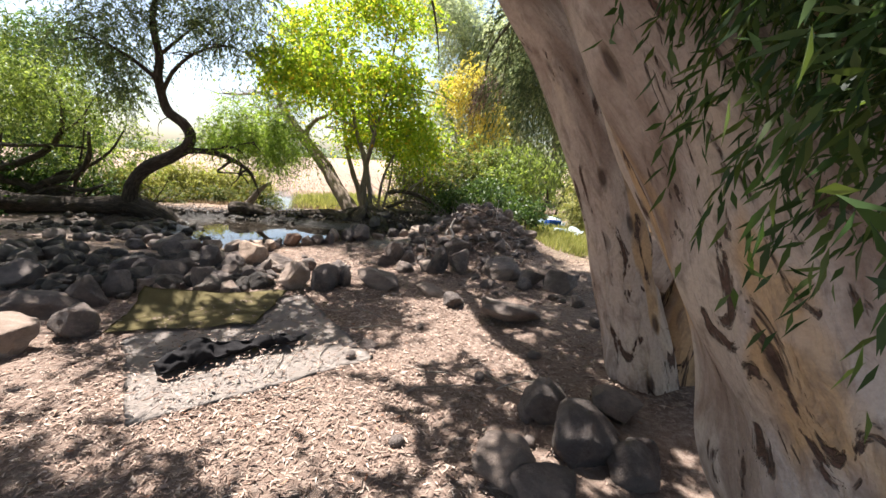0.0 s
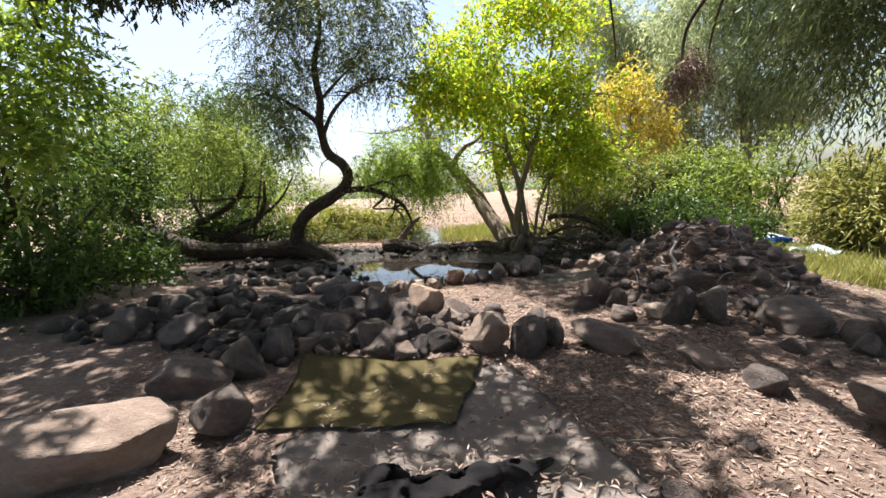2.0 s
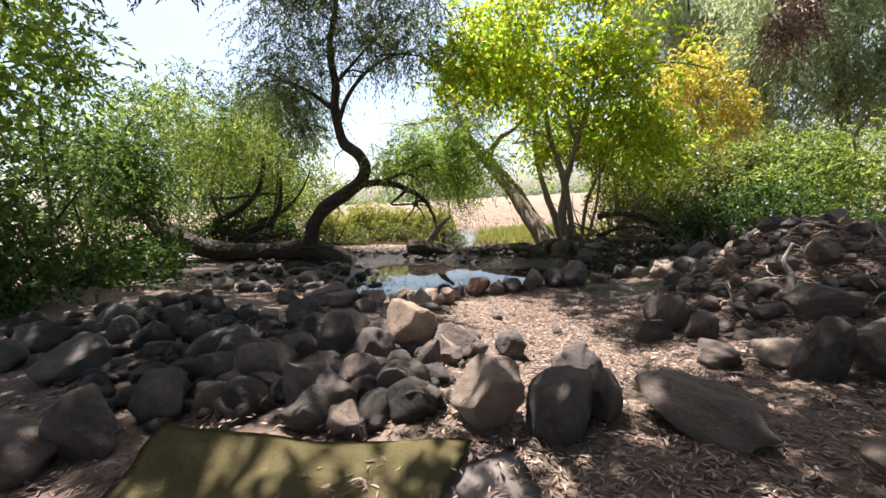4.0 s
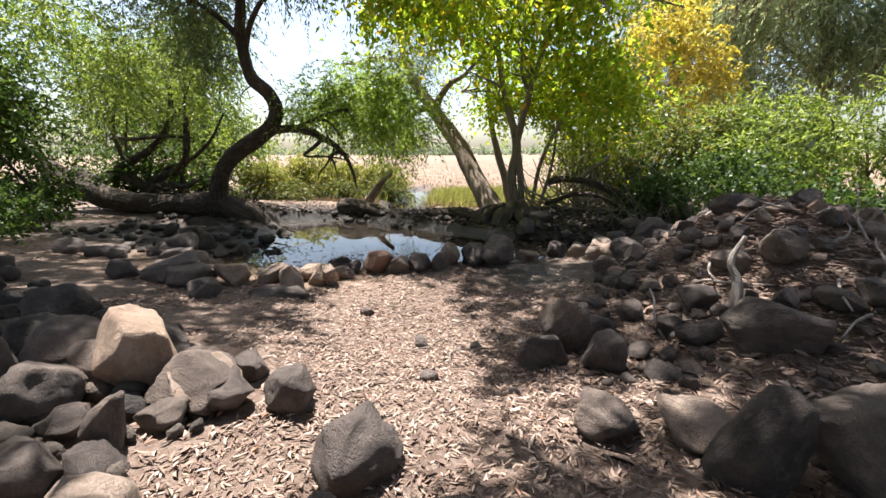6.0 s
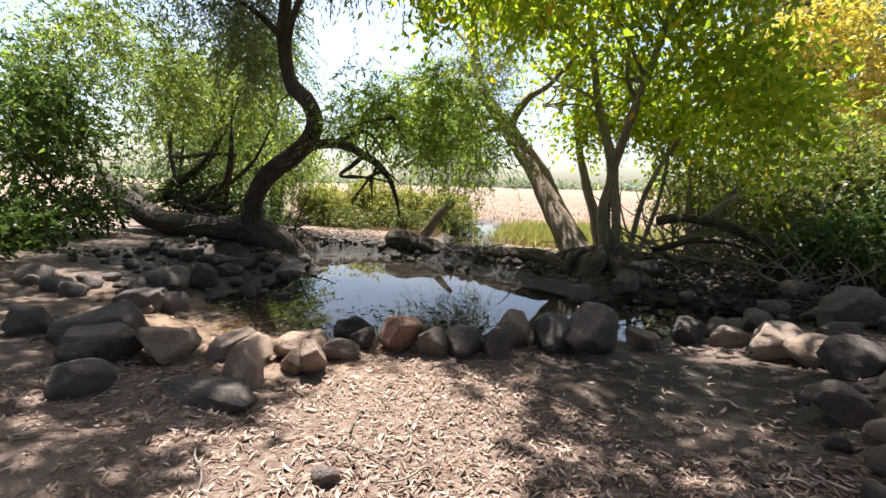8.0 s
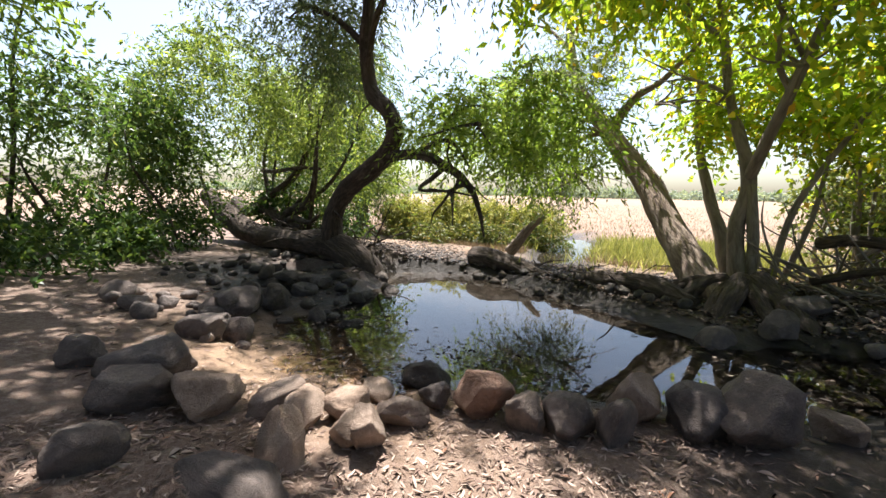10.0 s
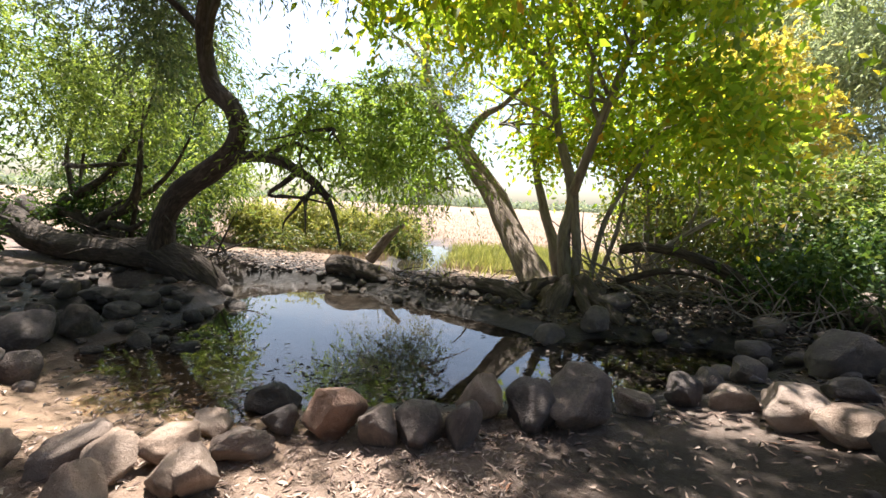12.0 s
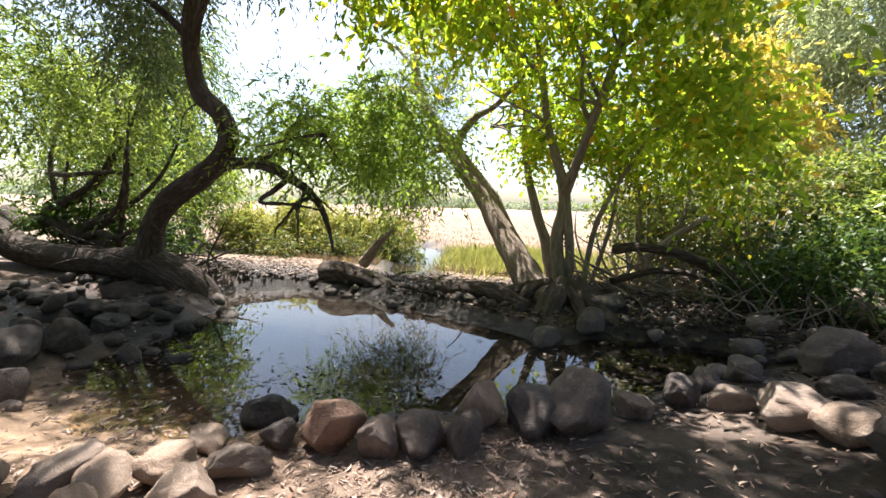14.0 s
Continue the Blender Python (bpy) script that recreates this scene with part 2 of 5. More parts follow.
def part(name, bm, material, parent=None, label=""):
    """Links a bmesh, or ready mesh data, as one mesh object, under a parent if there is one."""
    if isinstance(bm, bpy.types.Mesh):
        me = bm
    else:
        me = bpy.data.meshes.new(name)
        bm.to_mesh(me)
        bm.free()
    if material is not None and not me.materials:
        me.materials.append(material)
    ob = new(name, me)
    if parent is not None:
        ob.parent = parent
    return tagged(ob, label)


def smooth_mesh(me):
    me.polygons.foreach_set("use_smooth", np.ones(len(me.polygons), dtype=bool))
    return me


def quads_mesh(name, verts, quads):
    me = bpy.data.meshes.new(name)
    nv, nq = len(verts), len(quads)
    me.vertices.add(nv)
    me.vertices.foreach_set("co", np.asarray(verts, np.float32).ravel())
    me.loops.add(nq * 4)
    me.loops.foreach_set("vertex_index", np.asarray(quads, np.int32).ravel())
    me.polygons.add(nq)
    me.polygons.foreach_set("loop_start", np.arange(nq, dtype=np.int32) * 4)
    me.update(calc_edges=True)
    return me


def sstep(a, b, v):
    t = np.clip((v - a) / (b - a), 0, 1)
    return t * t * (3 - 2 * t)


def bump2(x, y, cx, cy, sx, sy, turn=0.0):
    c, s = math.cos(radians(turn)), math.sin(radians(turn))
    u, v = (x - cx) * c + (y - cy) * s, -(x - cx) * s + (y - cy) * c
    return np.exp(-0.5 * ((u / sx) ** 2 + (v / sy) ** 2))


def wobble(x, y, f):
    return (np.sin(x * f * 1.7 + 1.3 * np.sin(y * f * 1.1)) + np.sin(y * f * 2.1 + 1.7 * np.sin(x * f * 0.9 + 2.0))) * 0.25 + np.sin((x + y) * f * 3.7 + 2 * np.sin((x - y) * f * 2.3)) * 0.15


POND = [(-7.87, 11.65), (-7.04, 12.49), (-6.01, 12.68), (-4.64, 12.34), (-3.27, 12.09), (-2.48, 11.65), (-1.6, 12.24), (-0.62, 12.49), (-0.28, 12.0), (-0.87, 11.16),
        (-1.65, 10.38), (-2.68, 9.64), (-3.61, 9.06), (-4.0, 8.52), (-4.83, 8.17), (-5.72, 8.27), (-6.21, 8.86), (-6.11, 9.64), (-6.79, 10.67)]


def pond_depth(x, y):
    """Above zero inside the pond and the far pool."""
    x, y = np.asarray(x, float), np.asarray(y, float)
    gap, inside = np.full(x.shape, 99.0), np.zeros(x.shape, bool)
    for (ax, ay), (bx, by) in zip(POND, POND[1:] + POND[:1]):
        ux, uy = bx - ax, by - ay
        t = np.clip(((x - ax) * ux + (y - ay) * uy) / (ux * ux + uy * uy), 0, 1)
        gap = np.minimum(gap, np.hypot(x - ax - t * ux, y - ay - t * uy))
        inside ^= ((ay > y) != (by > y)) & (x < ux * (y - ay) / (uy if uy else 1e-9) + ax)
    pond = np.clip(np.where(inside, gap, -gap) * 0.55, -1.0, 0.5) * (1 - 0.55 * inside * bump2(x, y, -4.9, 8.6, 1.0, 0.55, 10))
    pool = bump2(x, y, -7.4, 18.0, 0.55, 2.6, 22) * 0.95 - 0.45
    pool = np.maximum(pool, np.maximum(bump2(x, y, -8.6, 10.4, 0.55, 0.28, 25), bump2(x, y, -7.6, 9.5, 0.45, 0.2, 10)) * 0.8 - 0.45)
    return np.maximum(pond, pool) + 0.07 * wobble(x, y, 1.6) + 0.03 * wobble(x, y, 5.1)


def height(x, y):
    x, y = np.asarray(x, float), np.asarray(y, float)
    z = -0.31 * sstep(4.2, 8.3, y + 0.25 * (x + 2.0) * (x < -2.0))
    z = z + 0.95 * bump2(x, y, 0.85, 8.95, 0.78, 1.2) + 0.15 * bump2(x, y, 1.9, 7.6, 1.6, 1.2)
    z = z + 0.10 * bump2(x, y, -2.6, 5.6, 1.1, 0.8)
    z = z + 0.32 * bump2(x, y, -9.6, 11.9, 2.4, 0.9) + 0.22 * bump2(x, y, -2.3, 13.9, 1.3, 0.9) + 0.15 * bump2(x, y, -5.3, 12.6, 0.9, 0.35)
    z = z + 0.25 * bump2(x, y, 0.9, 14.0, 1.5, 1.2)
    pd = pond_depth(x, y)
    k = sstep(-0.24, 0.02, pd) * sstep(6.5, 7.8, y)
    z = z * (1 - k) + k * (WATER_Z + 0.005 - 0.35 * pd)
    near = (1 - sstep(14, 40, np.hypot(x, y - 6)))
    z = z + near * (0.035 * wobble(x, y, 1.1) + 0.018 * wobble(x, y, 4.1))
    far = np.hypot(x, y)
    return z + 0.25 * wobble(x * 0.1, y * 0.1, 1.0) * sstep(30, 120, far) + 0.008 * np.clip(far - 25, 0, 400)


def hz(x, y):
    return float(height(x, y))


def tube(pts, radii, sides=10, steps=6, rough=0.08, freq=3.0, seed=0, ridges=0.0):
    """A limb: a tapering, uneven tube along a smooth line through pts."""
    P = [Vector(p) for p in pts]
    P = [P[0] * 2 - P[1]] + P + [P[-1] * 2 - P[-2]]
    R = list(radii)
    line = []
    for i in range(1, len(P) - 2):
        for k in range(steps + (i == len(P) - 3)):
            t = k / steps
            a, b, c, d = P[i - 1:i + 3]
            q = 0.5 * ((2 * b) + (c - a) * t + (2 * a - 5 * b + 4 * c - d) * t * t + (3 * b - a - 3 * c + d) * t ** 3)
            line.append((q, R[i - 1] * (1 - t) + R[min(i, len(R) - 1)] * t))
    bm = bmesh.new()
    limb = bm.verts.layers.float_vector.new("limb")
    rings, along = [], seed * 1.37
    side = Vector((1, 0.3, 0.1))
    for j, (q, r) in enumerate(line):
        along += (q - line[max(j - 1, 0)][0]).length
        tan = (line[min(j + 1, len(line) - 1)][0] - line[max(j - 1, 0)][0]).normalized()
        side = (side - tan * side.dot(tan)).normalized()
        up = tan.cross(side)
        ring = []
        for s in range(sides):
            ang = 2 * math.pi * s / sides
            way = side * math.cos(ang) + up * math.sin(ang)
            k = 1 + rough * 2 * noise.noise(q * freq + way * 0.9 + Vector((seed, 0, 0))) + ridges * noise.noise(Vector((ang * 2.2, seed, j * 0.06)))
            v = bm.verts.new(q + way * r * k)
            v[limb] = (math.cos(ang) * r + seed * 0.31, math.sin(ang) * r, along)
            ring.append(v)
        rings.append(ring)
    for a, b in zip(rings, rings[1:]):
        for s in range(sides):
            bm.faces.new((a[s], a[(s + 1) % sides], b[(s + 1) % sides], b[s]))
    bm.faces.new(rings[0][::-1])
    bm.faces.new(rings[-1])
    for f in bm.faces:
        f.smooth = True
    return bm


def leaf_mesh(name, pos, way, length, width, droop=0.3):
    """Many small folded leaves as one mesh: pos and way are n x 3."""
    n = len(pos)
    way = way / (np.linalg.norm(way, axis=1, keepdims=True) + 1e-9)
    other = rng.normal(size=(n, 3))
    side = np.cross(way, other)
    side /= np.linalg.norm(side, axis=1, keepdims=True) + 1e-9
    nor = np.cross(side, way)
    L = (length * rng.uniform(0.6, 1.25, n))[:, None]
    W = (width * rng.uniform(0.7, 1.2, n))[:, None] * 0.5
    mid = pos + way * L * 0.42
    v = np.empty((n, 4, 3), np.float32)
    v[:, 0] = pos
    v[:, 1] = mid + side * W + nor * W * 0.35
    v[:, 2] = pos + way * L - nor * L * droop * 0.3
    v[:, 3] = mid - side * W + nor * W * 0.35
    return quads_mesh(name, v.reshape(-1, 3), np.arange(n * 4).reshape(-1, 4))


def strands(starts, ways, count, length, fall, spread=0.5):
    """Twigs that start at starts and bend down; gives places and directions of their leaves."""
    n = len(starts)
    L = length * rng.uniform(0.5, 1.3, n)
    ways = ways / (np.linalg.norm(ways, axis=1, keepdims=True) + 1e-9)
    t = np.linspace(0.08, 1, count)[None, :, None] + rng.uniform(-0.03, 0.03, (n, count, 1))
    pos = starts[:, None] + ways[:, None] * t * L[:, None, None]
    pos[:, :, 2] -= (fall * L)[:, None] * t[:, :, 0] ** 2
    d = np.broadcast_to(ways[:, None], (n, count, 3)).copy()
    d[:, :, 2] -= 2 * fall * t[:, :, 0]
    d /= np.linalg.norm(d, axis=2, keepdims=True) + 1e-9
    d += rng.normal(0, spread, (n, count, 3))
    return pos.reshape(-1, 3), d.reshape(-1, 3)


def clumps(blobs, per, size):
    """Start points and ways of twigs: in each blob (x, y, z, rx, ry, rz) some clumps, most of them near its outside."""
    starts, ways = [], []
    for x, y, z, rx, ry, rz in blobs:
        c = np.array((x, y, z))
        k = max(3, int(per * (rx * ry * rz) ** (2 / 3)))
        d = rng.normal(size=(k, 3))
        d /= np.linalg.norm(d, axis=1, keepdims=True)
        q = c + d * np.array((rx, ry, rz)) * rng.uniform(0.35, 1.02, (k, 1)) ** 0.6
        for p, w in zip(q, d):
            m = rng.integers(5, 11)
            starts.append(p + rng.normal(0, size, (m, 3)))
            ways.append(w * 0.7 + rng.normal(0, 0.7, (m, 3)) + np.array((0, 0, 0.15)))
    return np.concatenate(starts), np.concatenate(ways)


def foliage(parent, blobs, material, per=30, size=0.22, count=9, twig=0.5, fall=0.45, leaf=0.09, width=0.025, spread=0.5, name="crown", label="", lumps=7):
    if lumps:
        small = []
        for x, y, z, rx, ry, rz in blobs:
            for _ in range(lumps):
                d = rng.normal(size=3)
                d = d / np.linalg.norm(d) * rng.uniform(0.35, 1.0)
                k = rng.uniform(0.28, 0.55)
                small.append((x + d[0] * rx * 0.8, y + d[1] * ry * 0.8, z + d[2] * rz * 0.85, rx * k, ry * k, rz * k))
        blobs, per = small, per * 5.5 / lumps
    s, w = clumps(blobs, per * 1.8, size)
    p, d = strands(s, w, count, twig, fall, spread)
    return part(name, leaf_mesh(name, p, d, leaf * 1.15, width * (1.4 if width < 0.05 else 1.0)), material, parent, label)


def twigs(parent, lines, material, name="branch", rough=0.1):
    for i, (pts, r0, r1) in enumerate(lines):
        radii = [r0 + (r1 - r0) * k / (len(pts) - 1) for k in range(len(pts))]
        part(name, tube(pts, radii, 6 if r0 < 0.04 else 10, 5, rough, 4.0, i), material, parent)


def thing(name, at, label, category, group=""):
    ob = new(name)
    ob.location = at
    return tagged(ob, label, category, group)


def fork_out(starts, n, reach, rise, seed, droop=0.0):
    """Lines of side branches that leave the given points at random."""
    r = random.Random(seed)
    lines = []
    for p in starts:
        for _ in range(n):
            a = r.uniform(0, 2 * math.pi)
            L = reach * r.uniform(0.5, 1.2)
            q, pts = Vector(p), [tuple(p)]
            w = Vector((math.cos(a), math.sin(a), rise * r.uniform(0.2, 1.2)))
            for k in range(4):
                w = w + Vector((r.uniform(-0.5, 0.5), r.uniform(-0.5, 0.5), r.uniform(-0.5, 0.4) - droop))
                q = q + w.normalized() * L / 4
                pts.append(tuple(q))
            lines.append((pts, 0.022 * r.uniform(0.6, 1.3), 0.005))
    return lines


# ---- the ground, one sheet to the horizon ----
def axis(lo, hi, step, far):
    inner = np.arange(lo, hi + 1e-6, step)
    grow, d = [], step
    v = 0.0
    while v < far:
        d *= 1.22
        v += d
        grow.append(v)
    grow = np.array(grow)
    return np.concatenate(((lo - grow)[::-1], inner, hi + grow))


def build_ground():
    xs, ys = axis(-10, 5, 0.065, 900), axis(-1, 16, 0.065, 1500)
    X, Y = np.meshgrid(xs, ys)
    Z = height(X, Y)
    nx, ny = len(xs), len(ys)
    i = np.arange(nx * ny).reshape(ny, nx)
    quads = np.stack((i[:-1, :-1], i[:-1, 1:], i[1:, 1:], i[1:, :-1]), -1).reshape(-1, 4)
    me = quads_mesh("ground", np.stack((X, Y, Z), -1).reshape(-1, 3), quads)
    smooth_mesh(me)
    me.materials.append(M_GROUND)
    pd = pond_depth(X, Y) * (Y > 6.5) - (Y <= 6.5)
    w = wobble(X, Y, 1.9)
    shore = sstep(8.6, 9.6, Y + 0.35 * (X + 2.4) + 0.3 * w)
    left_shallow = bump2(X, Y, -4.85, 8.45, 1.2, 0.6, 10)
    wet = sstep(-0.45 + 0.40 * (1 - shore), -0.05 + 0.1 * (1 - shore), pd + 0.18 * w) * np.clip(1 - 1.2 * left_shallow, 0.1, 1)
    wet = np.maximum(wet, np.clip(1.5 * bump2(X, Y, -8.0, 9.5, 2.0, 0.8, 8) * sstep(-0.6, 0.2, w + 0.4), 0, 1))
    wet = np.maximum(wet, np.clip(1.4 * bump2(X, Y, -6.6, 12.8, 1.5, 0.55, -10) * sstep(-0.6, 0.1, w + 0.4), 0, 1))
    wet = np.maximum(wet, np.clip(1.5 * bump2(X, Y, -3.6, 12.9, 2.4, 0.6, 5) * sstep(-0.6, 0.1, w + 0.4), 0, 1))
    wet = np.maximum(wet, np.clip(1.3 * bump2(X, Y, -0.95, 9.35, 0.75, 0.5, 15) * sstep(-0.6, 0.2, w + 0.5), 0, 0.9))
    wet = np.maximum(wet, np.clip(1.3 * bump2(X, Y, -0.9, 12.4, 1.5, 0.9) * sstep(-0.6, 0.2, w + 0.4), 0, 0.9))
    straw = sstep(13.2, 14.6, Y + 0.6 * w - 0.35 * np.clip(X + 3, 0, 6))
    straw = np.maximum(straw, sstep(18, 30, np.hypot(X, Y - 5)))
    green = 0.8 * bump2(X, Y, -4.3, 18.5, 1.6, 1.6) + 0.7 * bump2(X, Y, 3.4, 11.5, 1.2, 2.2)
    silt = np.clip(1.4 * left_shallow, 0, 1)
    for name, v in (("wet", wet), ("straw", straw), ("green", green), ("silt", np.clip(silt, 0, 1))):
        a = me.attributes.new(name, "FLOAT", "POINT")
        a.data.foreach_set("value", np.asarray(np.clip(v, 0, 1), np.float32).ravel())
    return tagged(part("ground", me, None), "dusty brown earth with dry fallen leaves", "ground", kind="structure")


def build_water():
    xs, ys = np.arange(-9.5, 0.6, 0.25), np.arange(7.6, 24.5, 0.25)
    X, Y = np.meshgrid(xs, ys)
    nx, ny = len(xs), len(ys)
    i = np.arange(nx * ny).reshape(ny, nx)
    q = np.stack((i[:-1, :-1], i[:-1, 1:], i[1:, 1:], i[1:, :-1]), -1).reshape(-1, 4)
    keep = (pond_depth(X, Y)[:-1, :-1] > -0.45).ravel()
    me = quads_mesh("water", np.stack((X, Y, np.full_like(X, WATER_Z)), -1).reshape(-1, 3), q[keep])
    ob = part("water", smooth_mesh(me), M_WATER)
    ob.visible_shadow = False
    return tagged(ob, "still shallow pond water mirroring trees and sky", "water", kind="structure")


build_ground()
build_water()


# ---- stones ----
def stone_mesh(seed, cuts=9, rounded=0.72, fine=4):
    r = random.Random(seed)
    bm = bmesh.new()
    bmesh.ops.create_icosphere(bm, subdivisions=fine, radius=1.0)
    planes = []
    for _ in range(cuts):
        w = Vector((r.gauss(0, 1), r.gauss(0, 1), r.gauss(0, 0.8))).normalized()
        planes.append((w, r.uniform(rounded, rounded + 0.27)))
    off = Vector((seed * 3.1, seed * 1.7, 0))
    for v in bm.verts:
        p = v.co.copy()
        for w, d in planes:
            over = p.dot(w) - d
            if over > 0:
                p -= w * over * 0.95
        p *= 1 + 0.16 * noise.noise(p * 1.1 + off) + 0.07 * noise.noise(p * 2.9 + off) + 0.045 * noise.noise(p * 6.0 + off) + 0.022 * noise.noise(p * 14.0 + off)
        v.co = p
    lo = [min(v.co[k] for v in bm.verts) for k in range(3)]
    hi = [max(v.co[k] for v in bm.verts) for k in range(3)]
    for v in bm.verts:
        v.co = Vector([(v.co[k] - (lo[k] + hi[k]) / 2) / (hi[k] - lo[k]) for k in range(3)])
    for f in bm.faces:
        f.smooth = True
    me = bpy.data.meshes.new("stone")
    bm.to_mesh(me)
    bm.free()
    return me


def stone_set(material, first, count, cuts, rounded, fine=4):
    made = []
    for k in range(count):
        me = stone_mesh(first + k, cuts, rounded, fine)
        me.materials.append(material)
        made.append(me)
    return made


BASALT = stone_set(M_BASALT, 1, 12, 13, 0.56)
PALE = stone_set(M_PALE, 31, 8, 12, 0.46)
DARK = stone_set(M_DARK, 61, 8, 12, 0.56)
BLOCK = stone_set(M_RED, 121, 2, 7, 0.36)
SMALL_BASALT = stone_set(M_BASALT, 91, 8, 9, 0.56, 2)
SMALL_DARK = stone_set(M_DARK, 101, 8, 9, 0.56, 2)
pick = random.Random(5)


def stone(meshes, x, y, w, h, label, group, deep=0.85, sink=0.22, base=None, turn=None, kind_of=None):
    me = meshes[pick.randrange(len(meshes)) if kind_of is None else kind_of]
    ob = new("stone", me)
    z = hz(x, y) if base is None else base
    a = pick.uniform(0, 360) if turn is None else turn
    ob.matrix_world = pose(x, y, z + h * (0.5 - sink), pick.uniform(-16, 16), pick.uniform(-16, 16), a)
    ob.scale = (w, w * deep * pick.uniform(0.9, 1.1), h)
    return tagged(ob, label, "stone", group)


def row_of(rows, label, group, meshes, grow=1.0, back=(0, 0), tall=1.0, sink=0.22):
    """Stones whose near foot is at x, y; back: the way that leads from the foot to the middle."""
    for x, y, w, h in rows:
        k = pick.uniform(0.9, 1.12)
        stone(meshes, x + back[0] * w * 0.42, y + back[1] * w * 0.42, w * grow * k, h * tall * 1.2 / k, label, group, pick.uniform(0.7, 1.05), sink=sink, turn=pick.uniform(0, 360))


# the row along the near shore of the pond
row_of([(-3.97, 7.75, 0.34, 0.24), (-3.78, 7.80, 0.37, 0.21), (-3.63, 8.03, 0.31, 0.27), (-3.42, 7.92, 0.28, 0.20), (-3.83, 8.39, 0.28, 0.19),
        (-3.45, 8.22, 0.34, 0.20), (-1.51, 10.02, 0.29, 0.20), (-0.86, 10.33, 0.30, 0.23), (-0.40, 9.79, 0.32, 0.30)],
       "pale tan stone in the row along the pond", "stones along the pond", PALE, 1.0, (-0.4, 0.9), 0.86)
row_of([(-3.44, 8.57, 0.26, 0.18), (-2.86, 8.75, 0.25, 0.27), (-2.65, 8.85, 0.29, 0.30), (-2.43, 8.98, 0.27, 0.29), (-1.19, 10.29, 0.34, 0.25),
        (-0.95, 10.87, 0.28, 0.23), (-0.65, 11.16, 0.27, 0.27), (-0.10, 10.68, 0.34, 0.22)],
       "rounded grey-brown stone in the row along the pond", "stones along the pond", BASALT, 1.0, (-0.4, 0.9), 0.86)
stone(BLOCK, -3.20, 8.83, 0.40, 0.36, "angular reddish-brown stone block beside the pond", "stones along the pond", 0.8, turn=20, kind_of=0)
stone(PALE, -2.48, 9.44, 0.31, 0.40, "pale upright stone leaning in the row along the pond", "stones along the pond", 0.7, turn=50, kind_of=5)
stone(BASALT, -2.16, 9.48, 0.36, 0.38, "large grey boulder beside the pond", "stones along the pond", turn=0, kind_of=1)
stone(BASALT, -1.93, 9.66, 0.52, 0.48, "large grey boulder beside the pond", "stones along the pond", turn=40, kind_of=3)
stone(PALE, -0.58, 10.22, 0.50, 0.34, "sunlit pale flat-topped boulder beside the pond", "stones along the pond", 0.8, turn=-25, kind_of=4)
stone(BASALT, -3.45, 7.38, 0.62, 0.16, "flat brown rock strewn with dry leaves", "stones along the pond", 0.5, 0.45, turn=20)
stone(DARK, -3.86, 8.97, 0.40, 0.26, "dark brown stone at the water's edge", "stones in the pond")
# stones in the pond and on its banks
row_of([(-6.38, 8.58, 0.30, 0.37), (-6.44, 8.87, 0.39, 0.32), (-7.63, 9.67, 0.41, 0.21), (-7.36, 9.85, 0.33, 0.17), (-8.34, 10.80, 0.39, 0.22), (-8.23, 11.14, 0.28, 0.22),
        (-8.53, 9.60, 0.40, 0.15), (-6.56, 10.73, 0.22, 0.16), (-5.40, 9.29, 0.31, 0.20), (-7.99, 10.48, 0.40, 0.25), (-6.95, 9.80, 0.38, 0.21), (-6.79, 9.45, 0.37, 0.19)],
       "dark wet rounded stone on the muddy bank", "stones in the pond", DARK, 1.0, (-0.6, 0.8), 0.9)
row_of([(-2.06, 12.10, 0.30, 0.36), (-1.91, 12.7, 0.46, 0.26), (-0.01, 11.32, 0.71, 0.47), (0.25, 11.75, 0.40, 0.33), (0.89, 13.09, 0.64, 0.44), (0.30, 10.95, 0.40, 0.25)],
       "dark rounded stone on the shaded bank", "stones on the bank", BASALT, 1.0, (0.1, 1.0), 0.85)
stone(BASALT, -2.5, 11.72, 0.42, 0.38, "pale-topped stone standing in the pond", "stones in the pond", base=-0.5)
# at the shallow end
row_of([(-4.76, 7.20, 0.70, 0.23), (-4.35, 7.13, 0.51, 0.21), (-3.90, 6.89, 0.30, 0.20), (-5.22, 7.49, 0.29, 0.15), (-5.54, 7.87, 0.43, 0.24), (-6.17, 8.37, 0.53, 0.29), (-5.29, 7.03, 0.30, 0.19)],
       "smooth grey stone at the shallow end of the pond", "stones along the pond", BASALT, 1.0, (-0.75, 0.65), 1.1)
row_of([(-4.17, 7.43, 0.37, 0.23), (-3.47, 7.58, 0.25, 0.27), (-3.32, 7.95, 0.23, 0.24)],
       "pale brown stone at the shallow end of the pond", "stones along the pond", PALE, 1.0, (-0.6, 0.8), 1.1)
# the loose heap and wall
row_of([(-2.12, 5.39, 0.36, 0.28), (-2.56, 5.30, 0.40, 0.24), (-2.56, 5.03, 0.36, 0.24), (-2.82, 5.00, 0.32, 0.34),
        (-3.45, 4.71, 0.40, 0.26), (-2.38, 4.66, 0.26, 0.24), (-2.56, 4.41, 0.30, 0.30), (-2.11, 4.80, 0.22, 0.19), (-2.14, 5.08, 0.2, 0.22),
        (-2.13, 4.64, 0.2, 0.22), (-1.75, 5.60, 0.25, 0.18), (-2.10, 5.72, 0.2, 0.16), (-1.06, 4.91, 0.26, 0.27), (-1.22, 5.31, 0.38, 0.26)],
       "rounded grey basalt stone in the loose heap", "stones of the heap", BASALT, 1.0, (-0.35, 0.9))
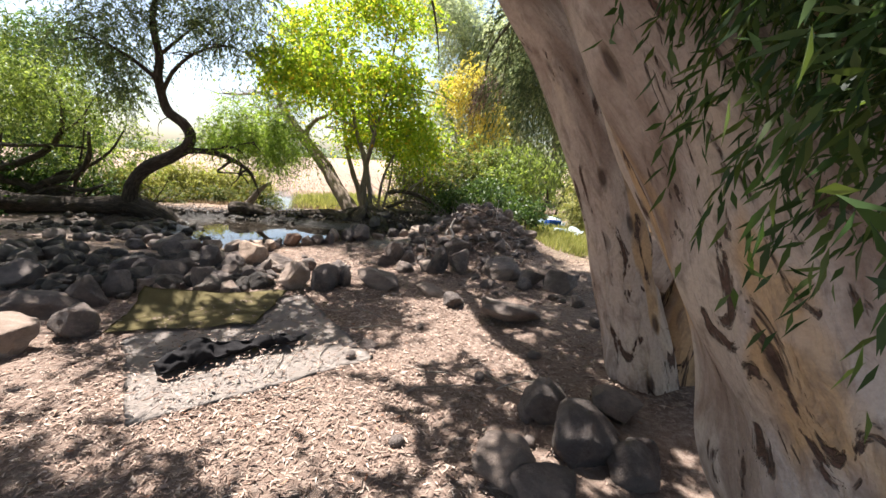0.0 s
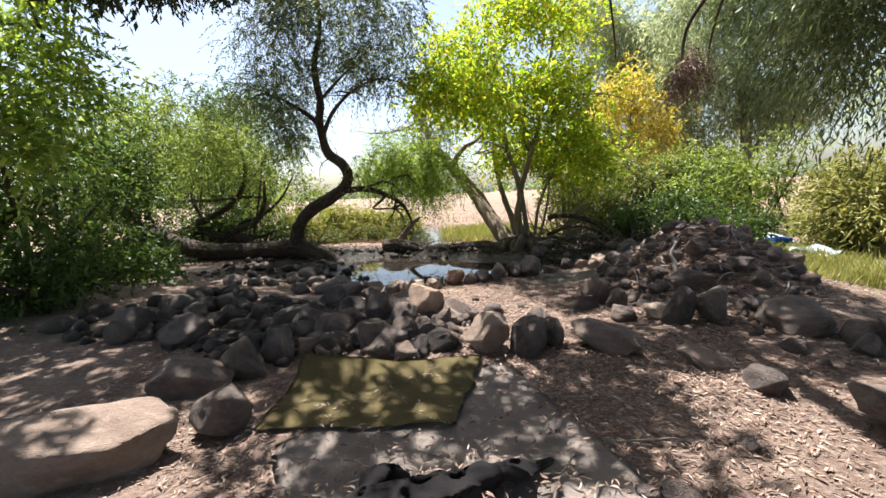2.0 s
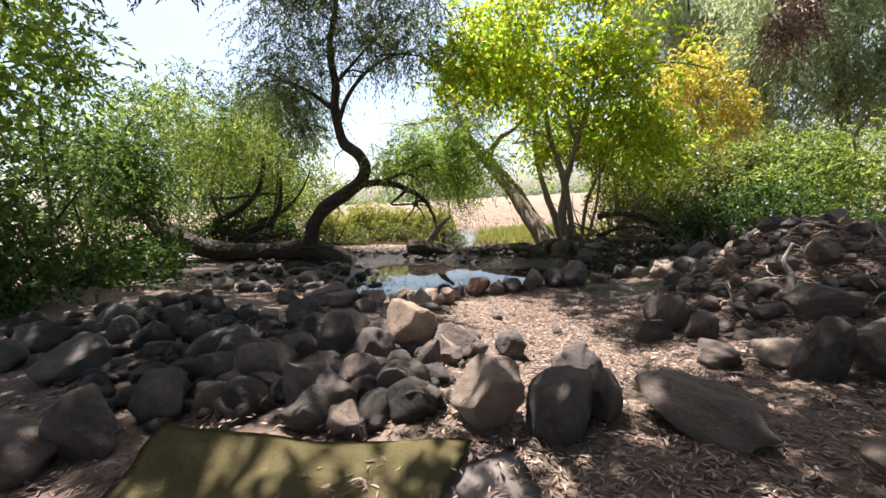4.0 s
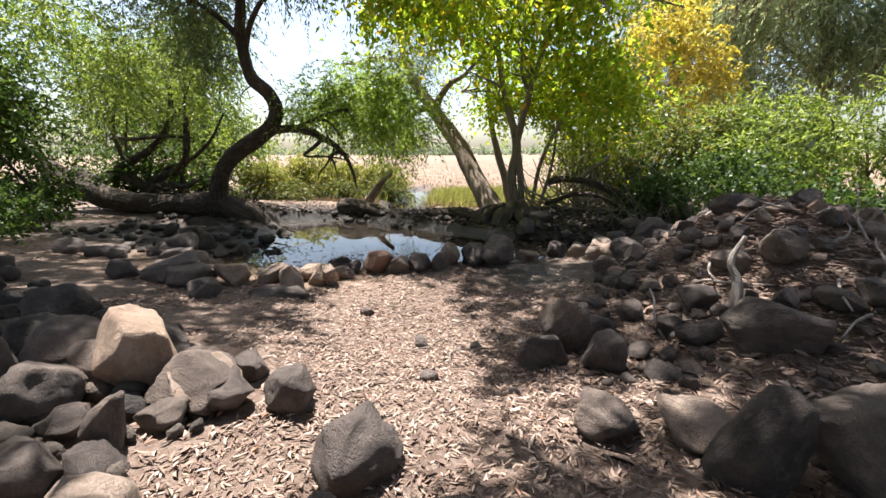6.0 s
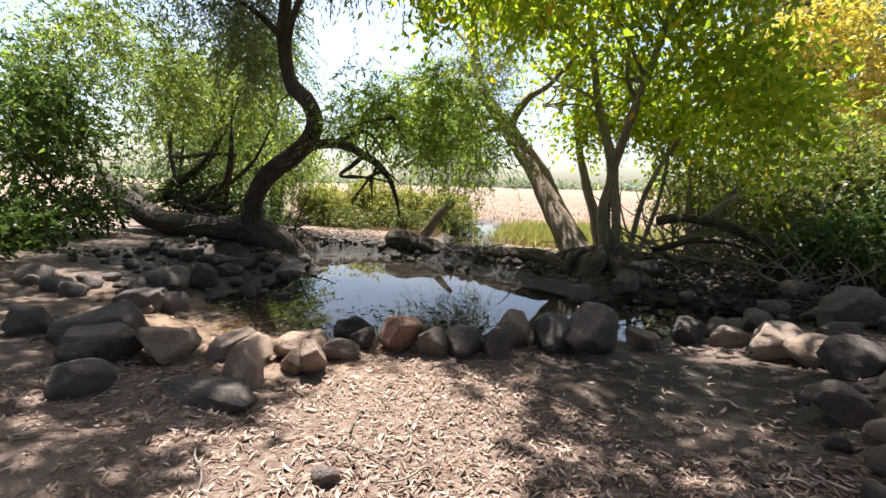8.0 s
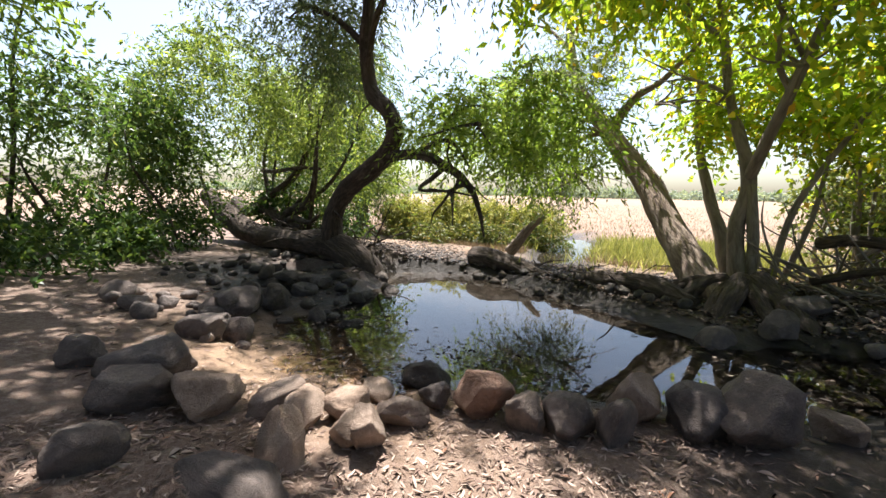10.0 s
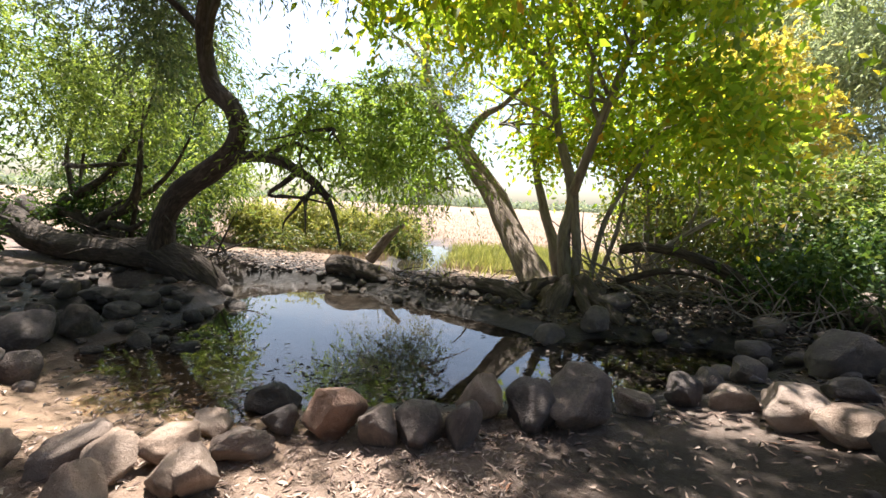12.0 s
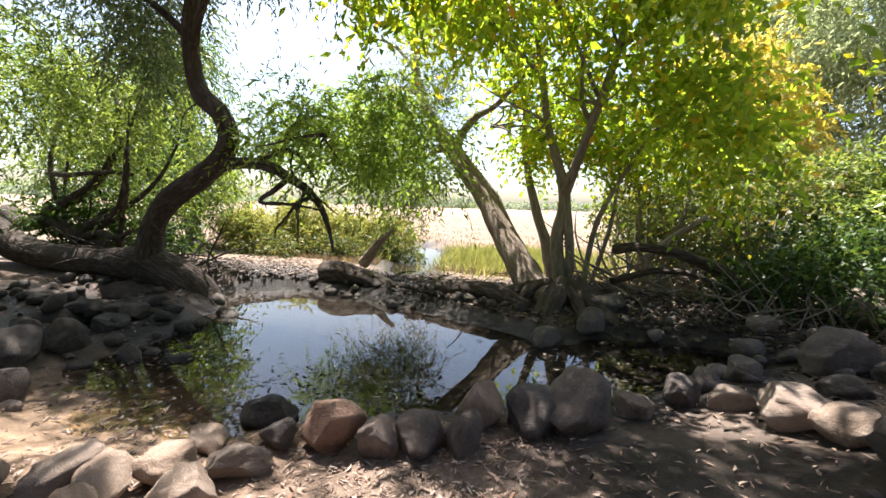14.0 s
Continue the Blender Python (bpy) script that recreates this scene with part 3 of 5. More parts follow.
stone(PALE, -2.48, 5.50, 0.40, 0.47, "tall pale boulder leaning on the stone heap", "stones of the heap", turn=30, kind_of=0, base=0.05)
stone(PALE, -2.12, 5.52, 0.36, 0.26, "pale flat boulder on the stone heap", "stones of the heap", turn=70, kind_of=1)
stone(PALE, -1.62, 4.74, 0.40, 0.42, "large pale angular boulder at the end of the heap", "stones of the heap", turn=10, kind_of=3)
stone(BASALT, -1.28, 4.80, 0.41, 0.40, "large round brown boulder at the end of the heap", "stones of the heap", turn=80, kind_of=0)
stone(BASALT, -0.66, 5.12, 0.62, 0.28, "broad dark boulder lying in the litter", "stones of the heap", 0.7, turn=-15, kind_of=2)
row_of([(-2.87, 3.03, 0.36, 0.29), (-3.54, 3.39, 0.56, 0.27), (-3.35, 3.67, 0.44, 0.31), (-3.30, 4.05, 0.30, 0.30), (-3.06, 4.55, 0.36, 0.32),
        (-3.73, 4.79, 0.45, 0.32), (-4.59, 4.16, 0.48, 0.30), (-5.66, 4.35, 0.46, 0.33), (-2.94, 5.35, 0.41, 0.28), (-3.78, 5.69, 0.46, 0.31)],
       "grey-brown stone of the low tumbled wall", "stones of the heap", BASALT, 1.0, (-0.5, 0.85))
stone(PALE, -3.42, 2.62, 1.0, 0.44, "long pale flat-topped boulder beside the mat", "stones of the heap", 0.55, turn=32, kind_of=5)
# stones on the right of the path and at the foot of the mound
row_of([(-0.74, 6.98, 0.42, 0.38), (-0.48, 6.72, 0.26, 0.24), (-0.84, 6.75, 0.30, 0.23), (-0.44, 6.04, 0.28, 0.17), (0.36, 6.89, 0.49, 0.27),
        (0.07, 5.84, 0.37, 0.38), (0.38, 5.95, 0.42, 0.36), (1.0, 5.75, 0.62, 0.30), (1.35, 5.45, 0.42, 0.24), (1.75, 5.15, 0.55, 0.30), (0.31, 4.33, 0.31, 0.16)],
       "grey basalt boulder at the foot of the mound", "stones by the mound", BASALT, 1.0, (0.1, 0.9))
stone(BASALT, 0.95, 4.05, 0.72, 0.22, "flat dark boulder sunk in the leaf litter", "stones by the mound", 0.6, turn=5, kind_of=4)
stone(PALE, -0.08, 6.20, 0.36, 0.2, "flat pale stone lying in the litter", "stones by the mound", turn=-10)
stone(PALE, 0.05, 4.85, 0.42, 0.14, "flat pale stone lying in the litter", "stones by the mound")
row_of([(1.02, 1.80, 0.44, 0.30), (0.89, 2.19, 0.36, 0.26), (0.57, 1.59, 0.34, 0.26), (1.22, 1.66, 0.32, 0.24), (1.35, 1.82, 0.26, 0.2), (1.35, 2.22, 0.34, 0.2),
        (0.75, 1.45, 0.3, 0.22)],
       "blue-grey rounded stone beside the gum tree", "stones by the gum tree", BASALT, 1.0, (0.3, 0.9))


def rubble(places, meshes, label):
    """Stones too small or too far to be told apart, joined into one mesh."""
    verts, faces, base = [], [], 0
    for m, k in places:
        me = meshes[k]
        v = np.empty(len(me.vertices) * 3, np.float32)
        me.vertices.foreach_get("co", v)
        f = np.empty(len(me.loops), np.int32)
        me.loops.foreach_get("vertex_index", f)
        m = np.array(m)
        verts.append(v.reshape(-1, 3) @ m[:3, :3].T + m[:3, 3])
        faces.append(f.reshape(-1, 3) + base)
        base += len(me.vertices)
    me = bpy.data.meshes.new("rubble")
    me.from_pydata(np.concatenate(verts).tolist(), [], np.concatenate(faces).tolist())
    me.materials.append(meshes[0].materials[0])
    return tagged(part("rubble", smooth_mesh(me), None), label, "stones", kind="stuff")


def scatter(count, cx, cy, rx, ry, sizes, meshes, label, group, seed, gap=0.75, turn=0.0, avoid=None, joined=False):
    r = random.Random(seed)
    put, tries, places = [], 0, []
    while len(put) < count and tries < count * 60:
        tries += 1
        u, v = r.uniform(-1, 1), r.uniform(-1, 1)
        if u * u + v * v > 1:
            continue
        c, s = math.cos(radians(turn)), math.sin(radians(turn))
        x, y = cx + u * rx * c - v * ry * s, cy + u * rx * s + v * ry * c
        w = sizes[0] + (sizes[1] - sizes[0]) * r.random() ** 1.8
        if any((x - a) ** 2 + (y - b) ** 2 < (gap * (w + q) / 2) ** 2 for a, b, q in put) or (avoid and avoid(x, y)):
            continue
        put.append((x, y, w))
        h, deep = w * r.uniform(0.5, 0.85), r.uniform(0.65, 1.0)
        if joined:
            m = pose(x, y, hz(x, y) + h * 0.28, r.uniform(-10, 10), r.uniform(-10, 10), r.uniform(0, 360)) @ Matrix.Diagonal((w, w * deep, h, 1))
            places.append((m, r.randrange(len(meshes))))
        else:
            stone(meshes, x, y, w, h, label, group, deep)
    if joined:
        rubble(places, meshes, label)


def off_heap(x, y):
    return x > -1.95 or (x > -2.95 and y < 4.2)


scatter(34, -2.7, 5.05, 0.9, 0.85, (0.16, 0.36), BASALT, "rounded grey basalt stone in the loose heap", "stones of the heap", 1, 0.6, 0, off_heap)
# left of the heap: mossy stone, with its deep shade put into the colour
scatter(48, -4.3, 5.0, 1.4, 0.85, (0.18, 0.44), DARK, "mossy basalt stone in the heap, coloured darker for shade", "stones of the heap", 13, 0.6, 0, lambda x, y: x > -3.1)
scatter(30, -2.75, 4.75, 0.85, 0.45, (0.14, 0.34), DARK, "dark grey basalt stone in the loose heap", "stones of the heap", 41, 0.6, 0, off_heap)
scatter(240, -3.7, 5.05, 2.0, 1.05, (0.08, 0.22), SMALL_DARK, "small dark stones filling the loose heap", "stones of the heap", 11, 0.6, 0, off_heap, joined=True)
scatter(14, -3.2, 5.0, 1.5, 0.8, (0.12, 0.3), PALE, "pale stone in the loose heap", "stones of the heap", 21, 0.7, 0, off_heap)
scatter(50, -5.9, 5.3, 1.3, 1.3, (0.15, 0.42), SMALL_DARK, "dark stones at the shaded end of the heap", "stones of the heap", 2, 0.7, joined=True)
scatter(120, 0.55, 8.2, 1.3, 1.9, (0.10, 0.36), BASALT, "grey stone half buried in the mound", "stones by the mound", 3, 0.8)
scatter(160, 0.45, 8.0, 1.4, 2.0, (0.05, 0.14), SMALL_BASALT, "small grey stones and clods on the mound", "stones by the mound", 33, 0.8, joined=True)
scatter(12, 0.5, 8.7, 1.1, 1.4, (0.10, 0.26), PALE, "pale stone on the mound", "stones by the mound", 23, 0.8)
scatter(110, -7.8, 9.7, 2.4, 1.5, (0.06, 0.32), SMALL_DARK, "dark stones on the muddy bank", "stones in the pond", 4, 0.7, 5, joined=True)
scatter(26, -6.7, 8.0, 1.3, 0.45, (0.10, 0.36), SMALL_BASALT, "grey stones on the bank of the pond", "stones in the pond", 5, 0.75, 8, joined=True)
scatter(150, -3.9, 12.95, 3.2, 0.6, (0.05, 0.22), SMALL_DARK, "dark stones in the mud behind the pond", "stones in the pond", 6, 0.8, 5, joined=True)
scatter(45, -0.1, 12.0, 1.4, 1.0, (0.08, 0.34), SMALL_BASALT, "grey stones on the shaded bank", "stones on the bank", 7, 0.75, joined=True)
scatter(70, -1.2, 12.5, 1.3, 0.6, (0.04, 0.15), SMALL_DARK, "small dark stones at the shaded water's edge", "stones on the bank", 14, 0.9, 0, None, joined=True)
scatter(24, 2.2, 5.6, 2.0, 1.5, (0.10, 0.34), BASALT, "grey stone lying in the litter", "stones by the mound", 8)
scatter(22, -0.2, 3.6, 2.2, 2.0, (0.06, 0.17), SMALL_BASALT, "small stones half buried in the litter", "small stones on the path", 9, 1.0, 0, lambda x, y: x < -0.6, joined=True)
scatter(14, -1.2, 7.3, 1.3, 1.0, (0.06, 0.15), SMALL_BASALT, "small stones half buried in the litter", "small stones on the path", 10, 1.0, joined=True)


# ---- things on the ground ----
def sheet_mesh(name, corners, n, lift, wave, seed, thick=0.004):
    a, b, c, d = [Vector(p) for p in corners]
    bm = bmesh.new()
    grid = []
    for i in range(n + 1):
        line = []
        for j in range(n + 1):
            u, v = i / n, j / n
            p = (a * (1 - u) + b * u) * (1 - v) + (d * (1 - u) + c * u) * v
            e = noise.noise(Vector((p.x * 3.1 + seed, p.y * 3.1, 0)))
            edge = 0.03 * noise.noise(Vector((u * 5 + seed, v * 5, 3)))
            x, y = p.x + edge, p.y + edge
            line.append(bm.verts.new((x, y, hz(x, y) + lift(u, v) + wave * (e + 0.5 * noise.noise(Vector((p.x * 9, p.y * 9, seed)))))))
        grid.append(line)
    for i in range(n):
        for j in range(n):
            bm.faces.new((grid[i][j], grid[i + 1][j], grid[i + 1][j + 1], grid[i][j + 1]))
    bmesh.ops.solidify(bm, geom=bm.faces[:], thickness=thick)
    for f in bm.faces:
        f.smooth = True
    return bm


tagged(part("tarpaulin", sheet_mesh("tarpaulin", [(-2.47, 3.06, 0), (-1.60, 1.95, 0), (-0.32, 2.98, 0), (-1.45, 4.55, 0)], 34, lambda u, v: 0.006, 0.005, 4), M_SHEET),
       "thin grey dusty ground sheet strewn with dry leaves", "ground sheet")
tagged(part("mat", sheet_mesh("mat", [(-2.70, 3.12, 0), (-1.53, 3.47, 0), (-1.60, 4.45, 0), (-2.86, 3.88, 0)], 34, lambda u, v: 0.03 + 0.16 * (v ** 3) * (1 - u) ** 2.5 + 0.02 * v, 0.018, 9, 0.012), M_MAT),
       "faded olive-yellow fabric mat spread beside the stones", "mat")


def crumpled_cloth():
    pts = [(-1.78, 2.50, 0.05), (-1.68, 2.68, 0.07), (-1.52, 2.80, 0.07), (-1.33, 2.98, 0.06), (-1.15, 3.10, 0.05), (-0.98, 3.23, 0.035)]
    bm = tube(pts, [0.06, 0.115, 0.095, 0.06, 0.07, 0.025], 26, 14, 0.10, 5.0, 3)
    bump = tube([(-1.74, 2.72, 0.05), (-1.70, 2.86, 0.10), (-1.58, 2.90, 0.08)], [0.05, 0.07, 0.04], 16, 8, 0.2, 9.0, 8)
    tmp = bpy.data.meshes.new("fold")
    bump.to_mesh(tmp)
    bump.free()
    bm.from_mesh(tmp)
    for v in bm.verts:
        p = v.co
        k = noise.noise(p * 11) * 0.05 + noise.noise(p * 27) * 0.022
        ridge = (1 - abs(noise.noise(p * 7 + Vector((5, 1, 0))))) ** 3 * 0.04
        v.co = Vector((p.x + k, p.y - k * 0.8, max(hz(p.x, p.y) + 0.02, 0.03 + (p.z - 0.02) * 0.62 + ridge + k * 0.8)))
    for f in bm.faces:
        f.smooth = True
    return tagged(part("cloth", bm, M_CLOTH), "crumpled black cloth lying on the ground sheet", "cloth")


crumpled_cloth()


SHEET = [(-2.47, 3.06), (-1.60, 1.95), (-0.32, 2.98), (-1.45, 4.55)]


def litter(name, n, sample, length, width, material, label, category, afloat=False):
    x, y = sample(n)
    shallow = (bump2(x, y, -4.9, 8.5, 1.1, 0.5, 10) > 0.4) & (rng.random(len(x)) < 0.5)
    keep = (pond_depth(x, y) < -0.12) | (y < 7) | shallow | afloat
    inside = np.ones(len(x), bool)
    for (ax, ay), (bx, by) in zip(SHEET, SHEET[1:] + SHEET[:1]):
        inside &= (bx - ax) * (y - ay) - (by - ay) * (x - ax) > 0
    mat = (x < -1.5) & (x > -2.9) & (y > 3.3) & (y < 4.3)
    damp = bump2(x, y, -0.9, 9.25, 0.85, 0.6, 15) > 0.4
    heap = (x > -5.2) & (x < -1.9) & (y > 4.3) & (y < 6.0)
    keep &= ~(heap & (rng.random(len(x)) < 0.75))
    keep &= ~(damp & (rng.random(len(x)) < 0.72))
    keep &= ~(inside & (rng.random(len(x)) < 0.78)) & ~(mat & (rng.random(len(x)) < 0.82))
    x, y = x[keep], y[keep]
    m = len(x)
    a = rng.uniform(0, 2 * np.pi, m)
    p = np.stack((x, y, np.maximum(height(x, y), WATER_Z) + rng.uniform(0.002, 0.018, m)), 1)
    p[:, 2] += (inside[keep] | mat[keep]) * 0.035
    w = np.stack((np.cos(a), np.sin(a), rng.normal(0, 0.10, m)), 1)
    L = (length * rng.uniform(0.5, 1.3, m))[:, None]
    W = (width * rng.uniform(0.6, 1.3, m))[:, None] / 2
    w /= np.linalg.norm(w, axis=1, keepdims=True)
    s = np.stack((-np.sin(a), np.cos(a), rng.normal(0, 0.35, m)), 1)
    curl = rng.uniform(-0.25, 0.3, m)[:, None]
    up = np.array((0, 0, 1.0))
    bend = s * L * rng.normal(0, 0.12, m)[:, None]
    v = np.empty((m, 6, 3), np.float32)
    v[:, 0] = p - w * L / 2
    v[:, 1] = p - w * L * 0.12 + s * W + bend + up * W * 0.5
    v[:, 2] = p + w * L * 0.2 + s * W * 0.85 + bend * 0.8 + up * W * 0.5
    v[:, 3] = p + w * L / 2 + up * curl * L * 0.35
    v[:, 4] = p + w * L * 0.2 - s * W * 0.85 + bend * 0.8 + up * W * 0.5
    v[:, 5] = p - w * L * 0.12 - s * W + bend + up * W * 0.5
    b = np.arange(m)[:, None] * 6
    q = np.concatenate((b + np.array((0, 1, 2, 3)), b + np.array((0, 3, 4, 5))), 1).reshape(-1, 4)
    return tagged(part(name, quads_mesh(name, v.reshape(-1, 3), q), material), label, category, kind="stuff")


def path_area(n):
    x, y = rng.uniform(-4.6, 3.2, n), rng.uniform(-0.6, 9.6, n)
    k = rng.random(n) < 0.12 + 0.88 * np.clip(1.3 * wobble(x, y, 1.4) + 0.8 * wobble(x, y, 3.3) + 0.5, 0, 1)
    return x[k], y[k]


def close_path(n):
    return rng.normal(-1.3, 1.1, n), rng.uniform(0.6, 8.8, n)


def bank_area(n):
    return rng.uniform(-9, 2.6, n), rng.uniform(7.0, 14.5, n)


def far_bank(n):
    x, y = rng.uniform(-11, 1.5, n), rng.normal(12.9, 1.0, n)
    k = (pond_depth(x, y) < -0.05) & (y > 8)
    return x[k], y[k]


def afloat_area(n):
    k = rng.integers(0, 4, n)
    cx, cy = np.array((-3.45, -1.7, -4.8, -5.6))[k], np.array((9.6, 11.2, 8.6, 9.4))[k]
    sx, sy = np.array((0.55, 0.6, 0.6, 0.4))[k], np.array((0.22, 0.35, 0.22, 0.3))[k]
    return rng.normal(cx, sx), rng.normal(cy, sy)


def mound_area(n):
    return rng.normal(0.6, 0.8, n), rng.normal(8.4, 1.3, n)


litter("leaf_litter", 70000, path_area, 0.054, 0.0080, M_LITTER, "dry curled gum leaves covering the path", "leaf litter")
litter("leaf_litter", 45000, close_path, 0.047, 0.0072, M_LITTER, "dry curled gum leaves covering the path", "leaf litter")
litter("leaf_litter", 9000, mound_area, 0.085, 0.011, M_LITTER, "dry leaves and bark strips on the mound", "leaf litter")
litter("leaf_litter", 8000, bank_area, 0.07, 0.013, M_LITTER, "fallen leaves on the muddy bank", "leaf litter")
litter("rotting_leaves", 16000, far_bank, 0.09, 0.030, M_ROT, "dark rotting leaves and twigs on the mud", "leaf litter")
litter("floating_leaves", 700, afloat_area, 0.07, 0.016, M_ROT, "dark rotting leaves floating on the pond", "leaf litter", True)
litter("floating_leaves", 260, afloat_area, 0.065, 0.014, M_LITTER, "pale fallen leaves floating on the pond", "leaf litter", True)
litter("leaf_litter", 5000, far_bank, 0.075, 0.02, M_LITTER, "fallen leaves on the far bank", "leaf litter")


# ---- trees by the pond ----
def curved_tree():
    t = thing("curved_tree", (-8.3, 10.9, 0), "dark S-shaped willow rising from a fallen trunk beside the pond", "tree")
    t.location = (0, 0, 0)
    part("fallen_trunk", tube([(-7.15, 11.2, -0.62), (-7.65, 11.1, -0.18), (-8.4, 10.95, 0.10), (-9.8, 10.9, 0.06), (-11.6, 10.9, 0.05), (-13.4, 10.9, 0.4), (-14.5, 10.8, 0.9)],
                              [0.15, 0.25, 0.26, 0.22, 0.25, 0.29, 0.22], 18, 10, 0.10, 2.0, 1, 0.22), M_BARK, t)
    part("trunk", tube([(-8.45, 10.95, 0.0), (-8.32, 10.9, 0.42), (-8.22, 10.9, 0.74), (-7.84, 10.9, 1.11), (-7.1, 10.9, 1.47), (-6.73, 10.9, 1.70), (-6.60, 10.9, 1.98), (-6.74, 10.9, 2.28),
                        (-7.12, 10.9, 2.57), (-7.27, 10.9, 2.99), (-7.31, 10.9, 3.44), (-7.24, 10.9, 3.9), (-7.4, 11.0, 4.8), (-7.2, 11.1, 5.8), (-7.4, 11.2, 7.2)],
                       [0.23, 0.17, 0.16, 0.165, 0.155, 0.145, 0.13, 0.125, 0.12, 0.105, 0.10, 0.095, 0.075, 0.055, 0.02], 16, 8, 0.06, 3.0, 2, 0.12), M_BARK, t)
    twigs(t, [([(-6.75, 10.9, 1.62), (-6.04, 10.9, 1.60), (-5.48, 10.9, 1.40), (-5.13, 10.9, 1.17), (-4.95, 10.9, 0.85), (-4.87, 10.9, 0.55)], 0.09, 0.012),
              ([(-6.2, 10.9, 1.62), (-5.66, 10.9, 1.76), (-5.3, 10.8, 1.68), (-5.05, 10.8, 1.40)], 0.045, 0.010),
              ([(-5.55, 10.9, 1.43), (-5.70, 10.8, 1.27), (-5.83, 10.7, 1.12), (-5.29, 10.7, 1.10), (-4.85, 10.7, 1.04)], 0.04, 0.008),
              ([(-5.30, 10.9, 1.28), (-5.33, 10.85, 1.12), (-5.35, 10.8, 0.98)], 0.03, 0.012),
              ([(-5.66, 10.9, 1.76), (-5.5, 10.9, 2.05), (-5.1, 10.9, 2.15), (-4.8, 10.8, 2.05)], 0.03, 0.006),
              ([(-7.0, 10.9, 2.50), (-7.3, 10.8, 2.3), (-7.35, 10.75, 2.0)], 0.018, 0.005),
              ([(-7.27, 10.9, 3.0), (-6.8, 10.7, 3.5), (-6.2, 10.6, 3.9), (-5.4, 10.5, 4.1), (-4.7, 10.4, 3.9)], 0.06, 0.01),
              ([(-7.3, 10.9, 3.3), (-7.9, 10.8, 3.8), (-8.7, 10.7, 4.2), (-9.3, 10.6, 4.1)], 0.06, 0.01),
              ([(-7.25, 10.9, 3.9), (-6.6, 11.2, 4.6), (-5.8, 11.4, 5.2)], 0.05, 0.01),
              ([(-8.2, 10.9, 0.6), (-7.9, 10.7, 0.75), (-7.5, 10.6, 0.62), (-7.2, 10.5, 0.7)], 0.02, 0.004)], M_BARK)
    twigs(t, fork_out([(-5.1, 10.8, 1.2), (-5.3, 10.7, 1.1), (-4.9, 10.8, 1.9), (-6.2, 10.6, 3.9), (-5.4, 10.5, 4.1), (-8.5, 10.7, 4.1)], 4, 0.7, 0.1, 3), M_BARK)
    foliage(t, [(-8.5, 10.8, 3.95, 0.9, 0.8, 0.55), (-7.6, 10.9, 4.7, 1.3, 0.9, 0.6), (-6.0, 10.7, 4.45, 0.9, 0.8, 0.45), (-5.0, 10.6, 4.25, 0.8, 0.7, 0.45),
                (-8.3, 10.8, 3.2, 0.5, 0.5, 0.45), (-6.6, 11.2, 5.6, 1.6, 1.2, 0.7), (-9.4, 11, 4.6, 0.9, 0.8, 0.6), (-8.4, 11, 6.0, 1.4, 1.0, 0.9), (-6.4, 11.2, 6.8, 1.5, 1.1, 0.9), (-5.1, 11.0, 5.5, 1.0, 0.9, 0.7), (-7.9, 11.1, 7.2, 1.2, 1, 0.8)], L_GREY, 30, 0.2, 12, 0.55, 0.7, 0.095, 0.02, 0.4)
    foliage(t, [(-4.9, 11.0, 1.75, 0.55, 0.5, 0.35), (-4.5, 11.2, 1.6, 0.5, 0.5, 0.3), (-5.5, 11.1, 2.15, 0.5, 0.4, 0.25), (-6.1, 11.1, 2.0, 0.3, 0.3, 0.2), (-4.0, 11.6, 1.8, 0.6, 0.5, 0.35), (-4.6, 11.3, 2.3, 0.5, 0.4, 0.25)],
            L_FRESH, 13, 0.18, 10, 0.45, 0.5, 0.09, 0.02, 0.5)
    return t


